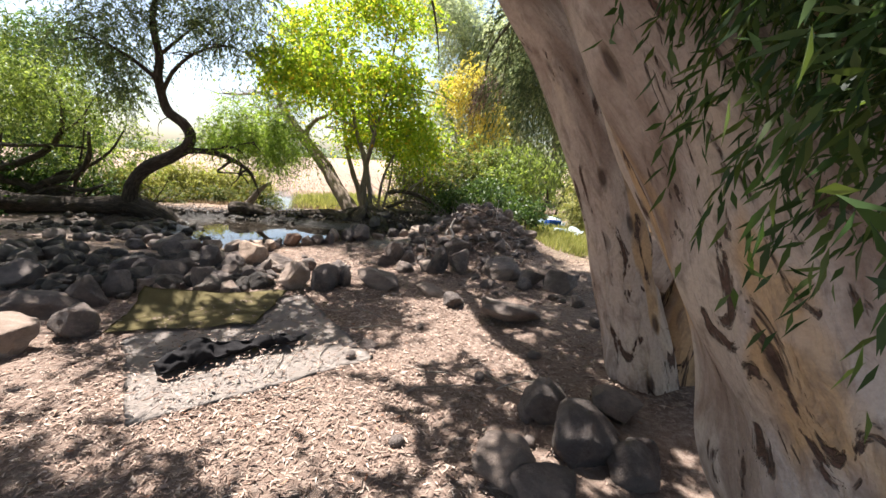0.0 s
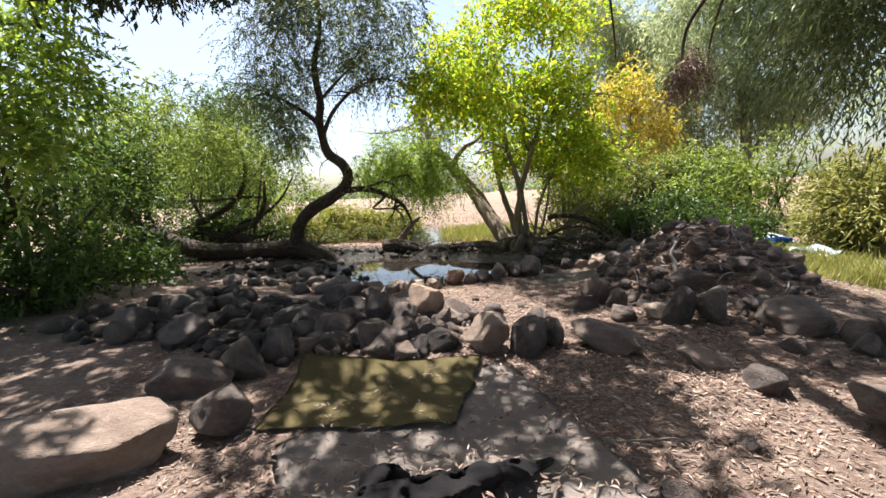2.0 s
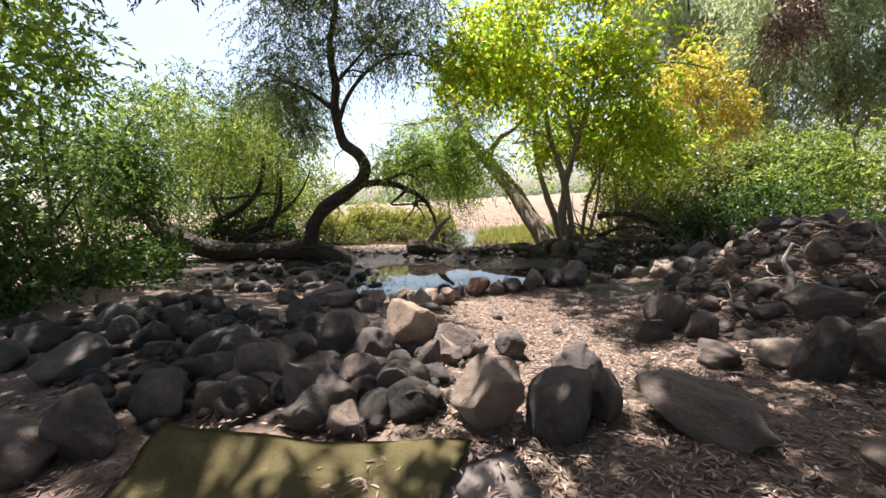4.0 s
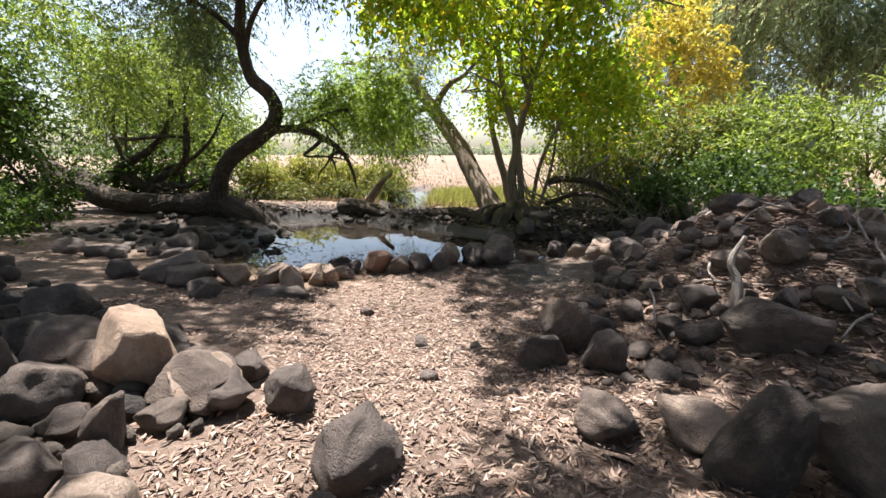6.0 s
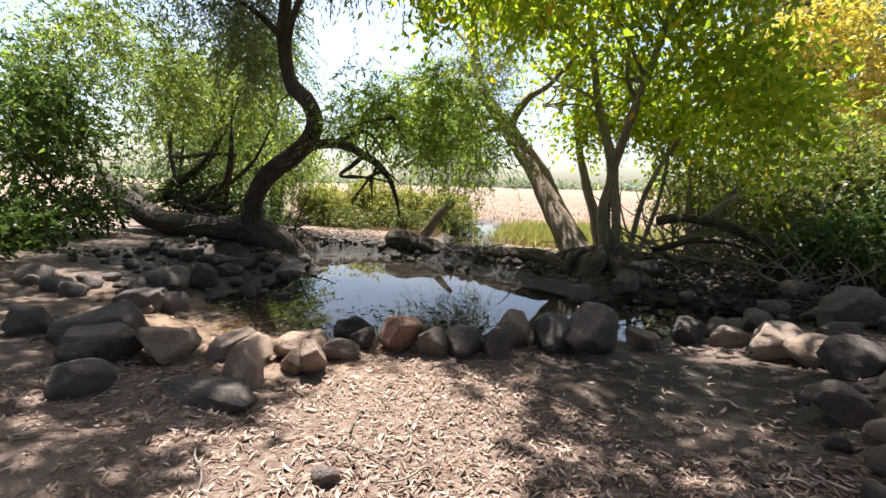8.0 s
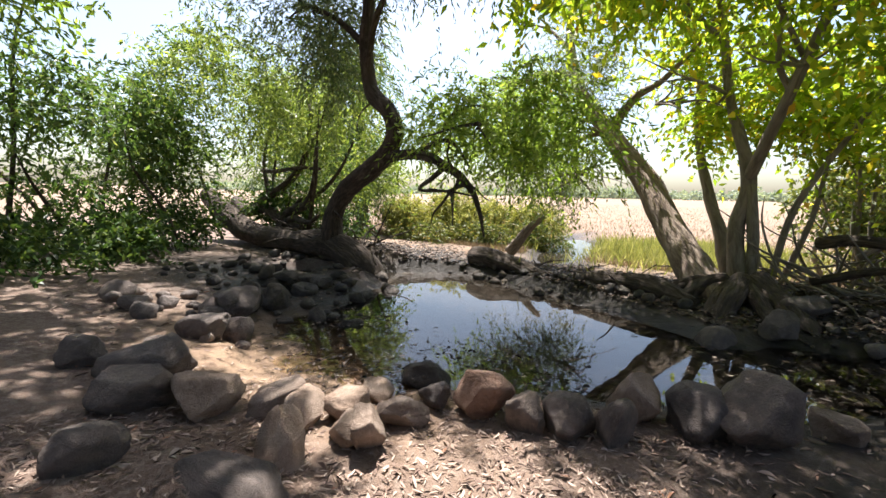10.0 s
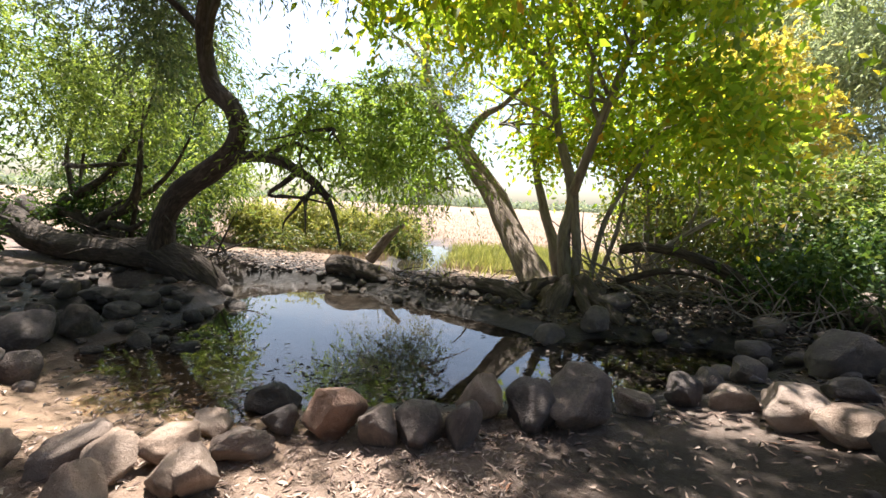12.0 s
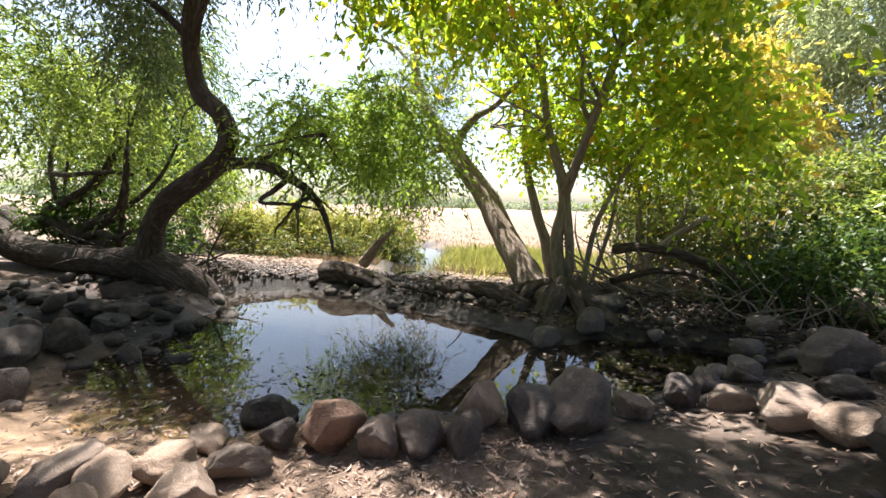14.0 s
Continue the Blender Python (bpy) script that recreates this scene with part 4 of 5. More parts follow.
def leaning_tree():
    t = thing("leaning_tree", (0, 0, 0), "pale leaning willow with bare twisted branches beside the pond", "tree")
    part("trunk", tube([(-2.55, 13.0, -0.45), (-2.92, 13.3, -0.12), (-3.54, 13.8, 0.56), (-4.14, 14.3, 1.33), (-5.06, 14.8, 2.29), (-5.75, 15.05, 3.1), (-6.2, 15.3, 4.14), (-6.3, 15.4, 5.2)],
                       [0.36, 0.27, 0.215, 0.20, 0.17, 0.13, 0.10, 0.05], 16, 9, 0.07, 3.0, 5, 0.14), M_PALE_BARK, t)
    twigs(t, [([(-4.95, 14.75, 2.2), (-4.85, 14.7, 2.5), (-4.5, 14.6, 2.85), (-4.1, 14.5, 3.0), (-3.5, 14.4, 3.5)], 0.11, 0.03),
              ([(-5.0, 14.8, 2.3), (-5.5, 14.7, 2.2), (-5.6, 14.6, 1.9), (-5.5, 14.5, 1.5), (-5.75, 14.4, 1.15)], 0.05, 0.01),
              ([(-5.5, 14.5, 1.5), (-5.2, 14.4, 1.25), (-5.1, 14.4, 1.05)], 0.025, 0.008),
              ([(-5.95, 15.2, 3.5), (-6.6, 15.1, 3.7), (-7.3, 15.0, 3.6), (-8.0, 14.9, 3.8)], 0.05, 0.008),
              ([(-5.7, 15.0, 3.0), (-6.3, 14.9, 3.0), (-6.9, 14.7, 2.8), (-7.2, 14.6, 2.4)], 0.045, 0.008),
              ([(-5.3, 14.9, 2.6), (-5.9, 14.7, 2.5), (-6.4, 14.6, 2.2), (-6.6, 14.6, 1.8)], 0.035, 0.006),
              ([(-6.2, 15.3, 4.1), (-6.8, 15.4, 4.7), (-7.5, 15.4, 5.0)], 0.05, 0.01)], M_PALE_BARK)
    twigs(t, fork_out([(-6.6, 15.1, 3.7), (-7.3, 15.0, 3.6), (-6.9, 14.7, 2.8), (-6.4, 14.6, 2.2), (-5.5, 14.5, 1.5), (-6.3, 14.9, 3.0), (-5.9, 14.7, 2.5), (-6.6, 14.6, 1.9), (-7.0, 15.1, 3.65), (-6.1, 14.8, 3.0), (-5.2, 14.7, 2.3)], 7, 1.25, 0.25, 11, 0.12), M_PALE_BARK)
    foliage(t, [(-6.8, 14.9, 2.6, 0.7, 0.6, 0.5), (-5.6, 15.0, 3.9, 0.8, 0.7, 0.7), (-6.0, 14.9, 1.7, 0.7, 0.5, 0.35), (-6.0, 15.3, 5.0, 1.0, 1, 0.6), (-5.7, 14.2, 1.35, 0.7, 0.4, 0.35), (-6.9, 14.4, 1.7, 0.8, 0.4, 0.45), (-6.2, 14.6, 3.3, 0.8, 0.6, 0.6), (-5.2, 14.4, 3.2, 0.7, 0.5, 0.5)],
            L_GREY, 17, 0.22, 9, 0.5, 0.6, 0.09, 0.018, 0.5)
    foliage(t, [(-6.6, 14.2, 2.1, 0.8, 0.5, 0.4), (-5.4, 13.5, 2.0, 0.7, 0.4, 0.35), (-7.7, 14.0, 2.3, 0.6, 0.5, 0.35), (-5.8, 13.3, 2.8, 0.7, 0.5, 0.4), (-6.9, 13.6, 3.0, 0.5, 0.5, 0.3)],
            L_FRESH, 9, 0.2, 10, 0.45, 0.6, 0.09, 0.02, 0.5, "foliage", "fresh light green hanging shoots")
    return t


def bright_tree():
    t = thing("bright_tree", (0, 0, 0), "slender many-stemmed tree with yellow-green leaves on the bank", "tree")
    part("trunk", tube([(-2.72, 14.35, -0.35), (-2.76, 14.3, 0.0), (-2.83, 14.3, 0.67), (-2.74, 14.3, 1.40), (-3.05, 14.25, 2.49), (-3.22, 14.2, 3.53), (-3.4, 14.2, 4.7), (-3.3, 14.1, 5.8)],
                       [0.17, 0.13, 0.11, 0.10, 0.065, 0.055, 0.045, 0.02], 12, 8, 0.06, 3.0, 7), M_GREY_BARK, t)
    for pts, r0, r1 in [([(-2.62, 14.3, -0.3), (-2.60, 14.3, 0.4), (-2.70, 14.25, 1.3)], 0.09, 0.07),
                        ([(-2.74, 14.3, 1.38), (-2.50, 13.8, 1.9), (-2.26, 13.3, 2.4), (-1.98, 13.2, 3.3), (-1.85, 13.2, 4.0), (-1.6, 13.0, 5.2)], 0.085, 0.03),
                        ([(-2.28, 13.35, 2.35), (-2.42, 13.2, 2.7), (-2.38, 13.0, 3.4), (-2.2, 12.9, 4.3)], 0.04, 0.02),
                        ([(-2.4, 14.6, -0.2), (-2.2, 14.6, 1.0), (-1.6, 14.4, 2.2), (-1.1, 14.2, 3.4)], 0.055, 0.02),
                        ([(-2.95, 14.9, -0.2), (-3.12, 14.9, 0.5), (-3.35, 15.0, 1.1), (-3.6, 15.1, 2.0), (-3.7, 15.2, 3.1), (-3.5, 15.2, 4.6)], 0.13, 0.025),
                        ([(-2.3, 15.0, -0.2), (-2.0, 15.0, 1.0), (-1.9, 14.9, 2.4)], 0.05, 0.02),
                        ([(-3.2, 14.2, 3.4), (-3.9, 13.6, 3.9), (-4.6, 13.0, 4.3)], 0.035, 0.01),
                        ([(-1.98, 13.2, 3.3), (-1.2, 12.6, 3.6), (-0.4, 12.2, 3.5), (0.2, 11.9, 3.2)], 0.04, 0.01)]:
        twigs(t, [(pts, r0, r1)], M_GREY_BARK, "stem")
    twigs(t, fork_out([(-3.1, 14.2, 2.6), (-2.2, 13.2, 2.6), (-2.0, 13.2, 3.2), (-3.25, 14.2, 3.6), (-1.5, 14.3, 2.4), (-4.1, 14.3, 2.6), (-2.4, 13.0, 3.3)], 4, 1.2, 0.6, 17), M_GREY_BARK)
    twigs(t, [([(-3.2, 14.2, 3.3), (-3.7, 13.0, 3.9), (-4.2, 11.9, 4.0), (-4.7, 11.0, 3.75)], 0.035, 0.006), ([(-2.2, 13.2, 2.7), (-2.6, 12.2, 3.5), (-2.9, 11.2, 3.7), (-3.2, 10.6, 3.5)], 0.03, 0.006),
              ([(-1.98, 13.2, 3.3), (-1.3, 12.3, 3.6), (-0.9, 11.5, 3.3), (-0.7, 11.0, 2.8)], 0.03, 0.005)], M_GREY_BARK, "stem")
    blobs = [(-3.1, 13.6, 4.4, 1.9, 1.3, 1.0), (-3.6, 14.9, 3.5, 0.9, 0.6, 0.6), (-3.2, 15.1, 2.5, 0.7, 0.5, 0.4), (-3.9, 12.9, 4.0, 0.6, 0.6, 0.35), (-1.7, 13.0, 3.5, 1.1, 1.1, 1.0), (-4.3, 13.3, 4.8, 1.0, 0.9, 0.7), (-0.9, 14.2, 2.7, 0.9, 0.7, 0.8), (-2.6, 14.8, 2.9, 1.2, 0.7, 0.6),
             (-1.9, 15.0, 2.2, 0.9, 0.6, 0.45), (-2.4, 12.0, 4.0, 1.5, 0.9, 0.6), (-2.6, 13.6, 5.6, 2.0, 1.6, 0.8), (-1.3, 12.0, 3.5, 0.9, 0.8, 0.5), (-3.0, 13.8, 6.7, 1.8, 1.3, 0.9),
             (-1.5, 13.6, 6.0, 1.2, 1.1, 0.8), (-4.7, 13.9, 5.7, 1.0, 1.0, 0.8), (-4.5, 11.3, 3.75, 0.7, 0.7, 0.35), (-3.2, 11.0, 3.6, 0.9, 0.6, 0.4), (-0.8, 12.6, 2.2, 0.6, 0.6, 0.5)]
    foliage(t, blobs, L_BRIGHT, 12, 0.26, 8, 0.55, 0.5, 0.125, 0.065, 0.7, lumps=9)
    return t


def brushwood(name, base, n, reach, rise, material, label, seed, r0=0.018):
    t = thing(name, (0, 0, 0), label, "brushwood")
    r = random.Random(seed)
    for k in range(n):
        x, y = base[0] + r.uniform(-1, 1) * base[2], base[1] + r.uniform(-1, 1) * base[3]
        a = r.uniform(0, 6.28)
        q, w, pts = Vector((x, y, hz(x, y) - 0.05)), Vector((math.cos(a), math.sin(a), rise * r.uniform(0.3, 1.6))), []
        for s in range(5):
            pts.append(tuple(q))
            w = (w + Vector((r.uniform(-0.4, 0.4), r.uniform(-0.4, 0.4), r.uniform(-0.4, 0.3)))).normalized()
            q = q + w * reach * r.uniform(0.6, 1.2) / 4
            q.z = max(q.z, hz(q.x, q.y) + 0.03)
        part("stick", tube(pts, [r0 * r.uniform(0.5, 1.6), r0, r0, r0 * 0.7, 0.005], 6, 4, 0.1, 4, k), material, t)
    return t


def log(pts, r0, r1, material, label, name="log", seed=1):
    radii = [r0 + (r1 - r0) * k / (len(pts) - 1) for k in range(len(pts))]
    return tagged(part(name, tube(pts, radii, 14, 7, 0.14, 3.0, seed, 0.25), material), label, "log")


def bush(name, blobs, material, label, per=30, leaf=0.09, width=0.03, stems=6, size=0.2, count=9, twig=0.45, fall=0.4, stem_mat=None, spread=0.6):
    t = thing(name, (0, 0, 0), label, "bush")
    r = random.Random(len(name) + int(blobs[0][0] * 10))
    for k in range(stems):
        x, y, z, rx, ry, rz = blobs[k % len(blobs)]
        bx, by = x + r.uniform(-0.5, 0.5) * rx, y + r.uniform(-0.5, 0.5) * ry
        tx, ty, tz = x + r.uniform(-0.8, 0.8) * rx, y + r.uniform(-0.8, 0.8) * ry, z + rz * r.uniform(-0.2, 0.7)
        b = hz(bx, by) - 0.1
        pts = [(bx, by, b), (bx * 0.7 + tx * 0.3 + r.uniform(-0.2, 0.2), by * 0.7 + ty * 0.3, b + (tz - b) * 0.35), (bx * 0.3 + tx * 0.7 + r.uniform(-0.2, 0.2), by * 0.3 + ty * 0.7 + r.uniform(-0.2, 0.2), b + (tz - b) * 0.7), (tx, ty, tz)]
        part("stem", tube(pts, [0.05 * r.uniform(0.6, 1.4), 0.035, 0.025, 0.008], 7, 5, 0.1, 3, k), stem_mat or M_BARK, t)
    foliage(t, blobs, material, per, size, count, twig, fall, leaf, width, spread)
    return t


curved_tree()
leaning_tree()
bright_tree()
log([(-6.75, 13.05, -0.12), (-6.4, 13.0, -0.08), (-5.8, 13.0, -0.16), (-5.3, 12.9, -0.28), (-4.9, 12.85, -0.38)], 0.21, 0.13, M_BARK, "dark rotting log lying in the mud behind the pond", seed=4)
log([(-4.6, 12.9, -0.2), (-4.0, 12.9, -0.12), (-3.4, 12.8, -0.10), (-2.9, 12.6, -0.25)], 0.12, 0.14, M_BARK, "dark root running through the mud", "root", 5)
for k, (ex, ey, r) in enumerate([(-1.75, 12.35, 0.13), (-2.5, 12.1, 0.10), (-3.3, 12.45, 0.09), (-1.55, 12.9, 0.09), (-2.1, 12.15, 0.08), (-3.6, 12.9, 0.07), (-2.85, 12.2, 0.07)]):
    bx, by = -2.55 + 0.2 * (ex + 2.5), 13.25
    log([(bx, by, hz(bx, by) + 0.16), (bx * 0.6 + ex * 0.4, by * 0.6 + ey * 0.4 + 0.08 * (-1) ** k, -0.10 + 0.03 * (k % 3)), (bx * 0.25 + ex * 0.75 + 0.07 * (-1) ** k, by * 0.25 + ey * 0.75, -0.26), (ex, ey, -0.48)],
        r * 1.4, r * 0.5, M_BARK, "gnarled dark root at the foot of the trees", "root", 20 + k)
log([(-6.95, 14.5, -0.15), (-6.75, 14.5, 0.10), (-6.5, 14.5, 0.40), (-6.15, 14.5, 0.66)], 0.13, 0.05, M_PALE_BARK, "broken pale branch stump standing in the mud", "broken_branch", 8)
log([(-1.9, 13.9, 0.55), (-1.5, 13.8, 0.62), (-1.0, 13.7, 0.55), (-0.4, 13.6, 0.30), (-0.1, 13.5, 0.02)], 0.07, 0.08, M_BARK, "fallen branch propped on brushwood", "log", 9)
log([(-1.9, 13.6, 0.1), (-1.3, 13.5, 0.32), (-0.8, 13.4, 0.30), (-0.3, 13.3, 0.05)], 0.05, 0.03, M_BARK, "fallen branch propped on brushwood", "log", 10)
log([(-1.5, 14.1, 0.4), (-1.1, 14.0, 0.8), (-0.7, 13.9, 1.1)], 0.04, 0.03, M_DEAD, "bare pale branch leaning in the brushwood", "log", 11)
log([(0.27, 7.38, 0.16), (0.28, 7.44, 0.32), (0.24, 7.48, 0.44), (0.31, 7.54, 0.60)], 0.036, 0.014, M_DEAD, "bleached piece of driftwood standing on the mound", "driftwood", 12)
brushwood("brushwood", (-1.4, 14.2, 1.0, 0.6), 34, 1.5, 0.5, M_GREY_BARK, "tangle of bare grey sticks under the trees", 3)
brushwood("brushwood", (-0.9, 14.8, 1.0, 0.5), 26, 1.8, 1.4, M_GREY_BARK, "thicket of thin upright bare stems", 4, 0.014)
brushwood("brushwood", (-9.3, 11.7, 1.3, 0.5), 26, 1.3, 0.5, M_BARK, "tangle of dark bare branches behind the fallen trunk", 5)
brushwood("brushwood", (-4.6, 13.3, 1.6, 0.4), 16, 0.8, 0.4, M_BARK, "dark broken sticks lying in the mud", 6, 0.012)

brushwood("dry_stems", (0.3, 12.95, 1.1, 0.25), 46, 0.9, 1.2, M_GREY_BARK, "dry brown bramble stems below the thicket", 12, 0.008)
brushwood("brushwood", (-7.9, 11.3, 0.5, 0.3), 14, 1.0, 0.6, M_BARK, "bare dead twigs beside the curved trunk", 15, 0.010)
brushwood("fallen_twigs", (-0.2, 3.6, 1.2, 1.5), 12, 0.6, 0.0, M_GREY_BARK, "thin dry twigs lying in the leaf litter", 7, 0.006)
brushwood("fallen_twigs", (0.7, 8.0, 0.8, 1.2), 22, 0.6, 0.05, M_DEAD, "pale dry sticks and bark strips on the mound", 8, 0.010)
brushwood("fallen_twigs", (-1.6, 7.4, 1.2, 0.9), 10, 0.4, 0.0, M_GREY_BARK, "thin dry twigs lying in the leaf litter", 9, 0.005)

# the large bushes on the left bank
left = bush("willow_bush", [(-10.2, 12.1, 2.1, 1.5, 1.1, 1.1), (-12.3, 11.8, 2.7, 1.8, 1.3, 1.4), (-9.0, 12.4, 1.6, 0.7, 0.6, 0.6), (-11.2, 12.2, 3.3, 1.4, 1, 0.8), (-9.4, 12.1, 2.9, 0.8, 0.7, 0.6), (-10.7, 10.7, 3.2, 1.2, 0.9, 0.9), (-12.0, 9.9, 3.8, 1.5, 1.2, 1.1), (-9.3, 11.7, 3.8, 0.8, 0.7, 0.5)], L_SHRUB,
            "spreading green willow bush with dark branches", 20, 0.10, 0.026, 2)
twigs(left, [([(-12.0, 11.6, 0.0), (-11.2, 11.5, 0.55), (-10.3, 11.5, 0.8), (-9.8, 11.4, 1.3), (-9.7, 11.4, 2.0)], 0.14, 0.04),
             ([(-11.8, 11.5, 0.1), (-10.8, 11.4, 0.45), (-9.9, 11.3, 0.42), (-9.3, 11.2, 0.6)], 0.10, 0.03),
             ([(-14.6, 11.6, 0.75), (-13.6, 11.5, 0.5), (-12.4, 11.5, 0.62), (-11.3, 11.5, 0.3), (-10.4, 11.4, 0.25)], 0.17, 0.08),
             ([(-13.4, 11.5, 0.5), (-12.5, 11.6, 0.9), (-11.4, 11.7, 1.35), (-10.9, 11.8, 1.9), (-10.8, 11.9, 2.7), (-11.2, 12.0, 3.4)], 0.13, 0.03),
             ([(-11.3, 11.5, 0.3), (-10.9, 11.6, 0.8), (-10.2, 11.7, 1.0), (-9.5, 11.8, 1.5), (-9.1, 11.9, 2.1)], 0.08, 0.02),
             ([(-10.9, 11.8, 1.9), (-10.2, 11.7, 2.3), (-9.6, 11.6, 2.9)], 0.05, 0.012),
             ([(-12.4, 11.6, 0.9), (-12.9, 11.7, 1.8), (-12.6, 11.8, 2.8)], 0.07, 0.02),
             ([(-13.0, 11.7, 1.6), (-12.0, 11.6, 1.55), (-10.8, 11.6, 1.6), (-9.9, 11.6, 1.55)], 0.06, 0.03)], M_BARK)
bush("willow_bush", [(-12.5, 8.9, 2.0, 1.7, 1.5, 1.7), (-11.2, 7.3, 1.7, 1.4, 1.2, 1.5), (-14, 10, 3.2, 1.8, 1.8, 1.6)], L_WILLOW, "dense dark green willow bush on the bank", 26, 0.12, 0.035, 7, 0.25)
bush("willow_bush", [(-9.8, 5.4, 1.7, 1.3, 1.5, 1.7), (-9.2, 3.6, 2.2, 1.5, 1.5, 2.0), (-8.0, 4.8, 0.7, 0.8, 1.2, 0.6)], L_WILLOW, "dense dark green willow bush on the bank", 26, 0.11, 0.035, 7, 0.25)
bush("fresh_willow", [(-8.9, 4.2, 3.9, 1.0, 1.1, 1.0), (-9.3, 5.6, 3.6, 1.1, 1.1, 0.8), (-10.5, 7.0, 4.4, 1.3, 1.2, 1.0), (-7.6, 4.6, 2.6, 0.6, 0.7, 0.4)], L_FRESH, "bright green leafy willow over the dark bank", 24, 0.13, 0.06, 3, 0.25)
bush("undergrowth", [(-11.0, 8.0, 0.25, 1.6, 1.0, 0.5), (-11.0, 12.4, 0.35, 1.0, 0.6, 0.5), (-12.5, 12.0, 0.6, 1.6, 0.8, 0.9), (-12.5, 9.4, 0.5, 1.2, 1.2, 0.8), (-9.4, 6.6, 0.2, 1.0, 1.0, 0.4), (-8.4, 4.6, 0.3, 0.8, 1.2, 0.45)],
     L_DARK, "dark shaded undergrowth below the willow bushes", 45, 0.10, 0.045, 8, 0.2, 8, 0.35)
# right bank
bush("bramble", [(0.2, 13.5, 0.35, 0.9, 0.7, 0.45), (1.4, 12.9, 0.5, 0.9, 0.9, 0.5), (1.0, 14.6, 0.6, 1.2, 0.9, 0.55), (2.4, 11.8, 0.3, 0.6, 1.0, 0.4)], L_DARK, "dark green bramble thicket on the bank", 60, 0.08, 0.05, 8, 0.14, 9, 0.3)
bush("thicket", [(-1.2, 15.7, 0.9, 1.2, 0.6, 0.9), (0.1, 15.6, 1.2, 0.9, 0.7, 1.1), (-0.1, 14.5, 0.8, 0.7, 0.5, 0.7), (-1.6, 15.4, 1.9, 1.0, 0.5, 0.5), (1.0, 16.0, 1.0, 1.2, 0.7, 1.0), (-0.6, 16.2, 0.8, 1.4, 0.6, 0.9)], L_THICKET, "tangled brown-green thicket behind the pond trees", 24, 0.08, 0.04, 22, 0.2, 8, 0.4, 0.3, M_GREY_BARK)
bush("hedge", [(-1.0, 17.0, 0.9, 1.3, 0.6, 0.9), (0.6, 17.0, 1.1, 1.3, 0.6, 1.0), (2.3, 17.2, 1.2, 1.3, 0.6, 1.1)], L_THICKET, "dense shaded hedge behind the brushwood", 110, 0.10, 0.045, 12, 0.2, 8, 0.4, 0.4, M_GREY_BARK)
bush("shrub", [(1.6, 16.8, 1.5, 1.4, 1.1, 1.3), (3.4, 16.5, 1.7, 1.3, 1.2, 1.4), (2.4, 15.2, 1.0, 1.1, 0.9, 0.9), (4.6, 17.5, 1.4, 1.4, 1.2, 1.4)], L_SHRUB, "light green feathery shrub on the bank", 30, 0.11, 0.035, 8, 0.22)
fbush = bush("field_bush", [(-11.9, 16.3, 0.30, 1.2, 0.9, 0.5), (-10.3, 17.0, 0.42, 1.4, 0.9, 0.55), (-8.6, 17.8, 0.25, 1.2, 0.8, 0.5)], L_OLIVE, "round yellow-green bush at the edge of the field", 150, 0.12, 0.025, 6, 0.14, 9, 0.35, 0.5)
foliage(fbush, [(-10.9, 15.6, -0.15, 1.3, 0.4, 0.3), (-9.1, 16.4, -0.1, 1.4, 0.4, 0.4), (-7.8, 17.1, -0.1, 0.8, 0.4, 0.4)], L_THICKET, 120, 0.14, 9, 0.4, 0.7, 0.12, 0.022, 0.5, "dry_skirt", "brown dry lower growth")
bush("reed_bush", [(5.0, 13.2, 0.6, 1.3, 1.0, 0.8), (6.6, 14.0, 0.8, 1.4, 1.2, 0.9), (8.2, 13.2, 0.8, 1.4, 1.2, 1.0)], L_REED, "yellow-green reedy bush beyond the mound", 95, 0.16, 0.03, 6, 0.2)


# ---- taller trees ----
def tall_tree(name, x, y, top, blobs, material, label, bark, per=14, leaf=0.14, width=0.035, fall=0.9, twig=0.9, r0=0.22):
    t = thing(name, (0, 0, 0), label, "tree")
    b = hz(x, y)
    part("trunk", tube([(x, y, b - 0.2), (x + 0.1, y, b + top * 0.3), (x - 0.15, y + 0.1, b + top * 0.65), (x, y, b + top)], [r0 * 1.2, r0, r0 * 0.6, r0 * 0.15], 12, 8, 0.06, 2.0, int(x * 7)), bark, t)
    for k, (cx, cy, cz, rx, ry, rz) in enumerate(blobs):
        zz = max(b + 0.6, cz - rz - 0.8)
        part("branch", tube([(x, y, zz), ((x + cx) / 2, (y + cy) / 2, (zz + cz) / 2 + 0.2), (cx, cy, cz)], [r0 * 0.4, r0 * 0.25, 0.02], 8, 6, 0.1, 2, k), bark, t)
    foliage(t, blobs, material, per, 0.35, 9, twig, fall, leaf, width, 0.4)
    return t


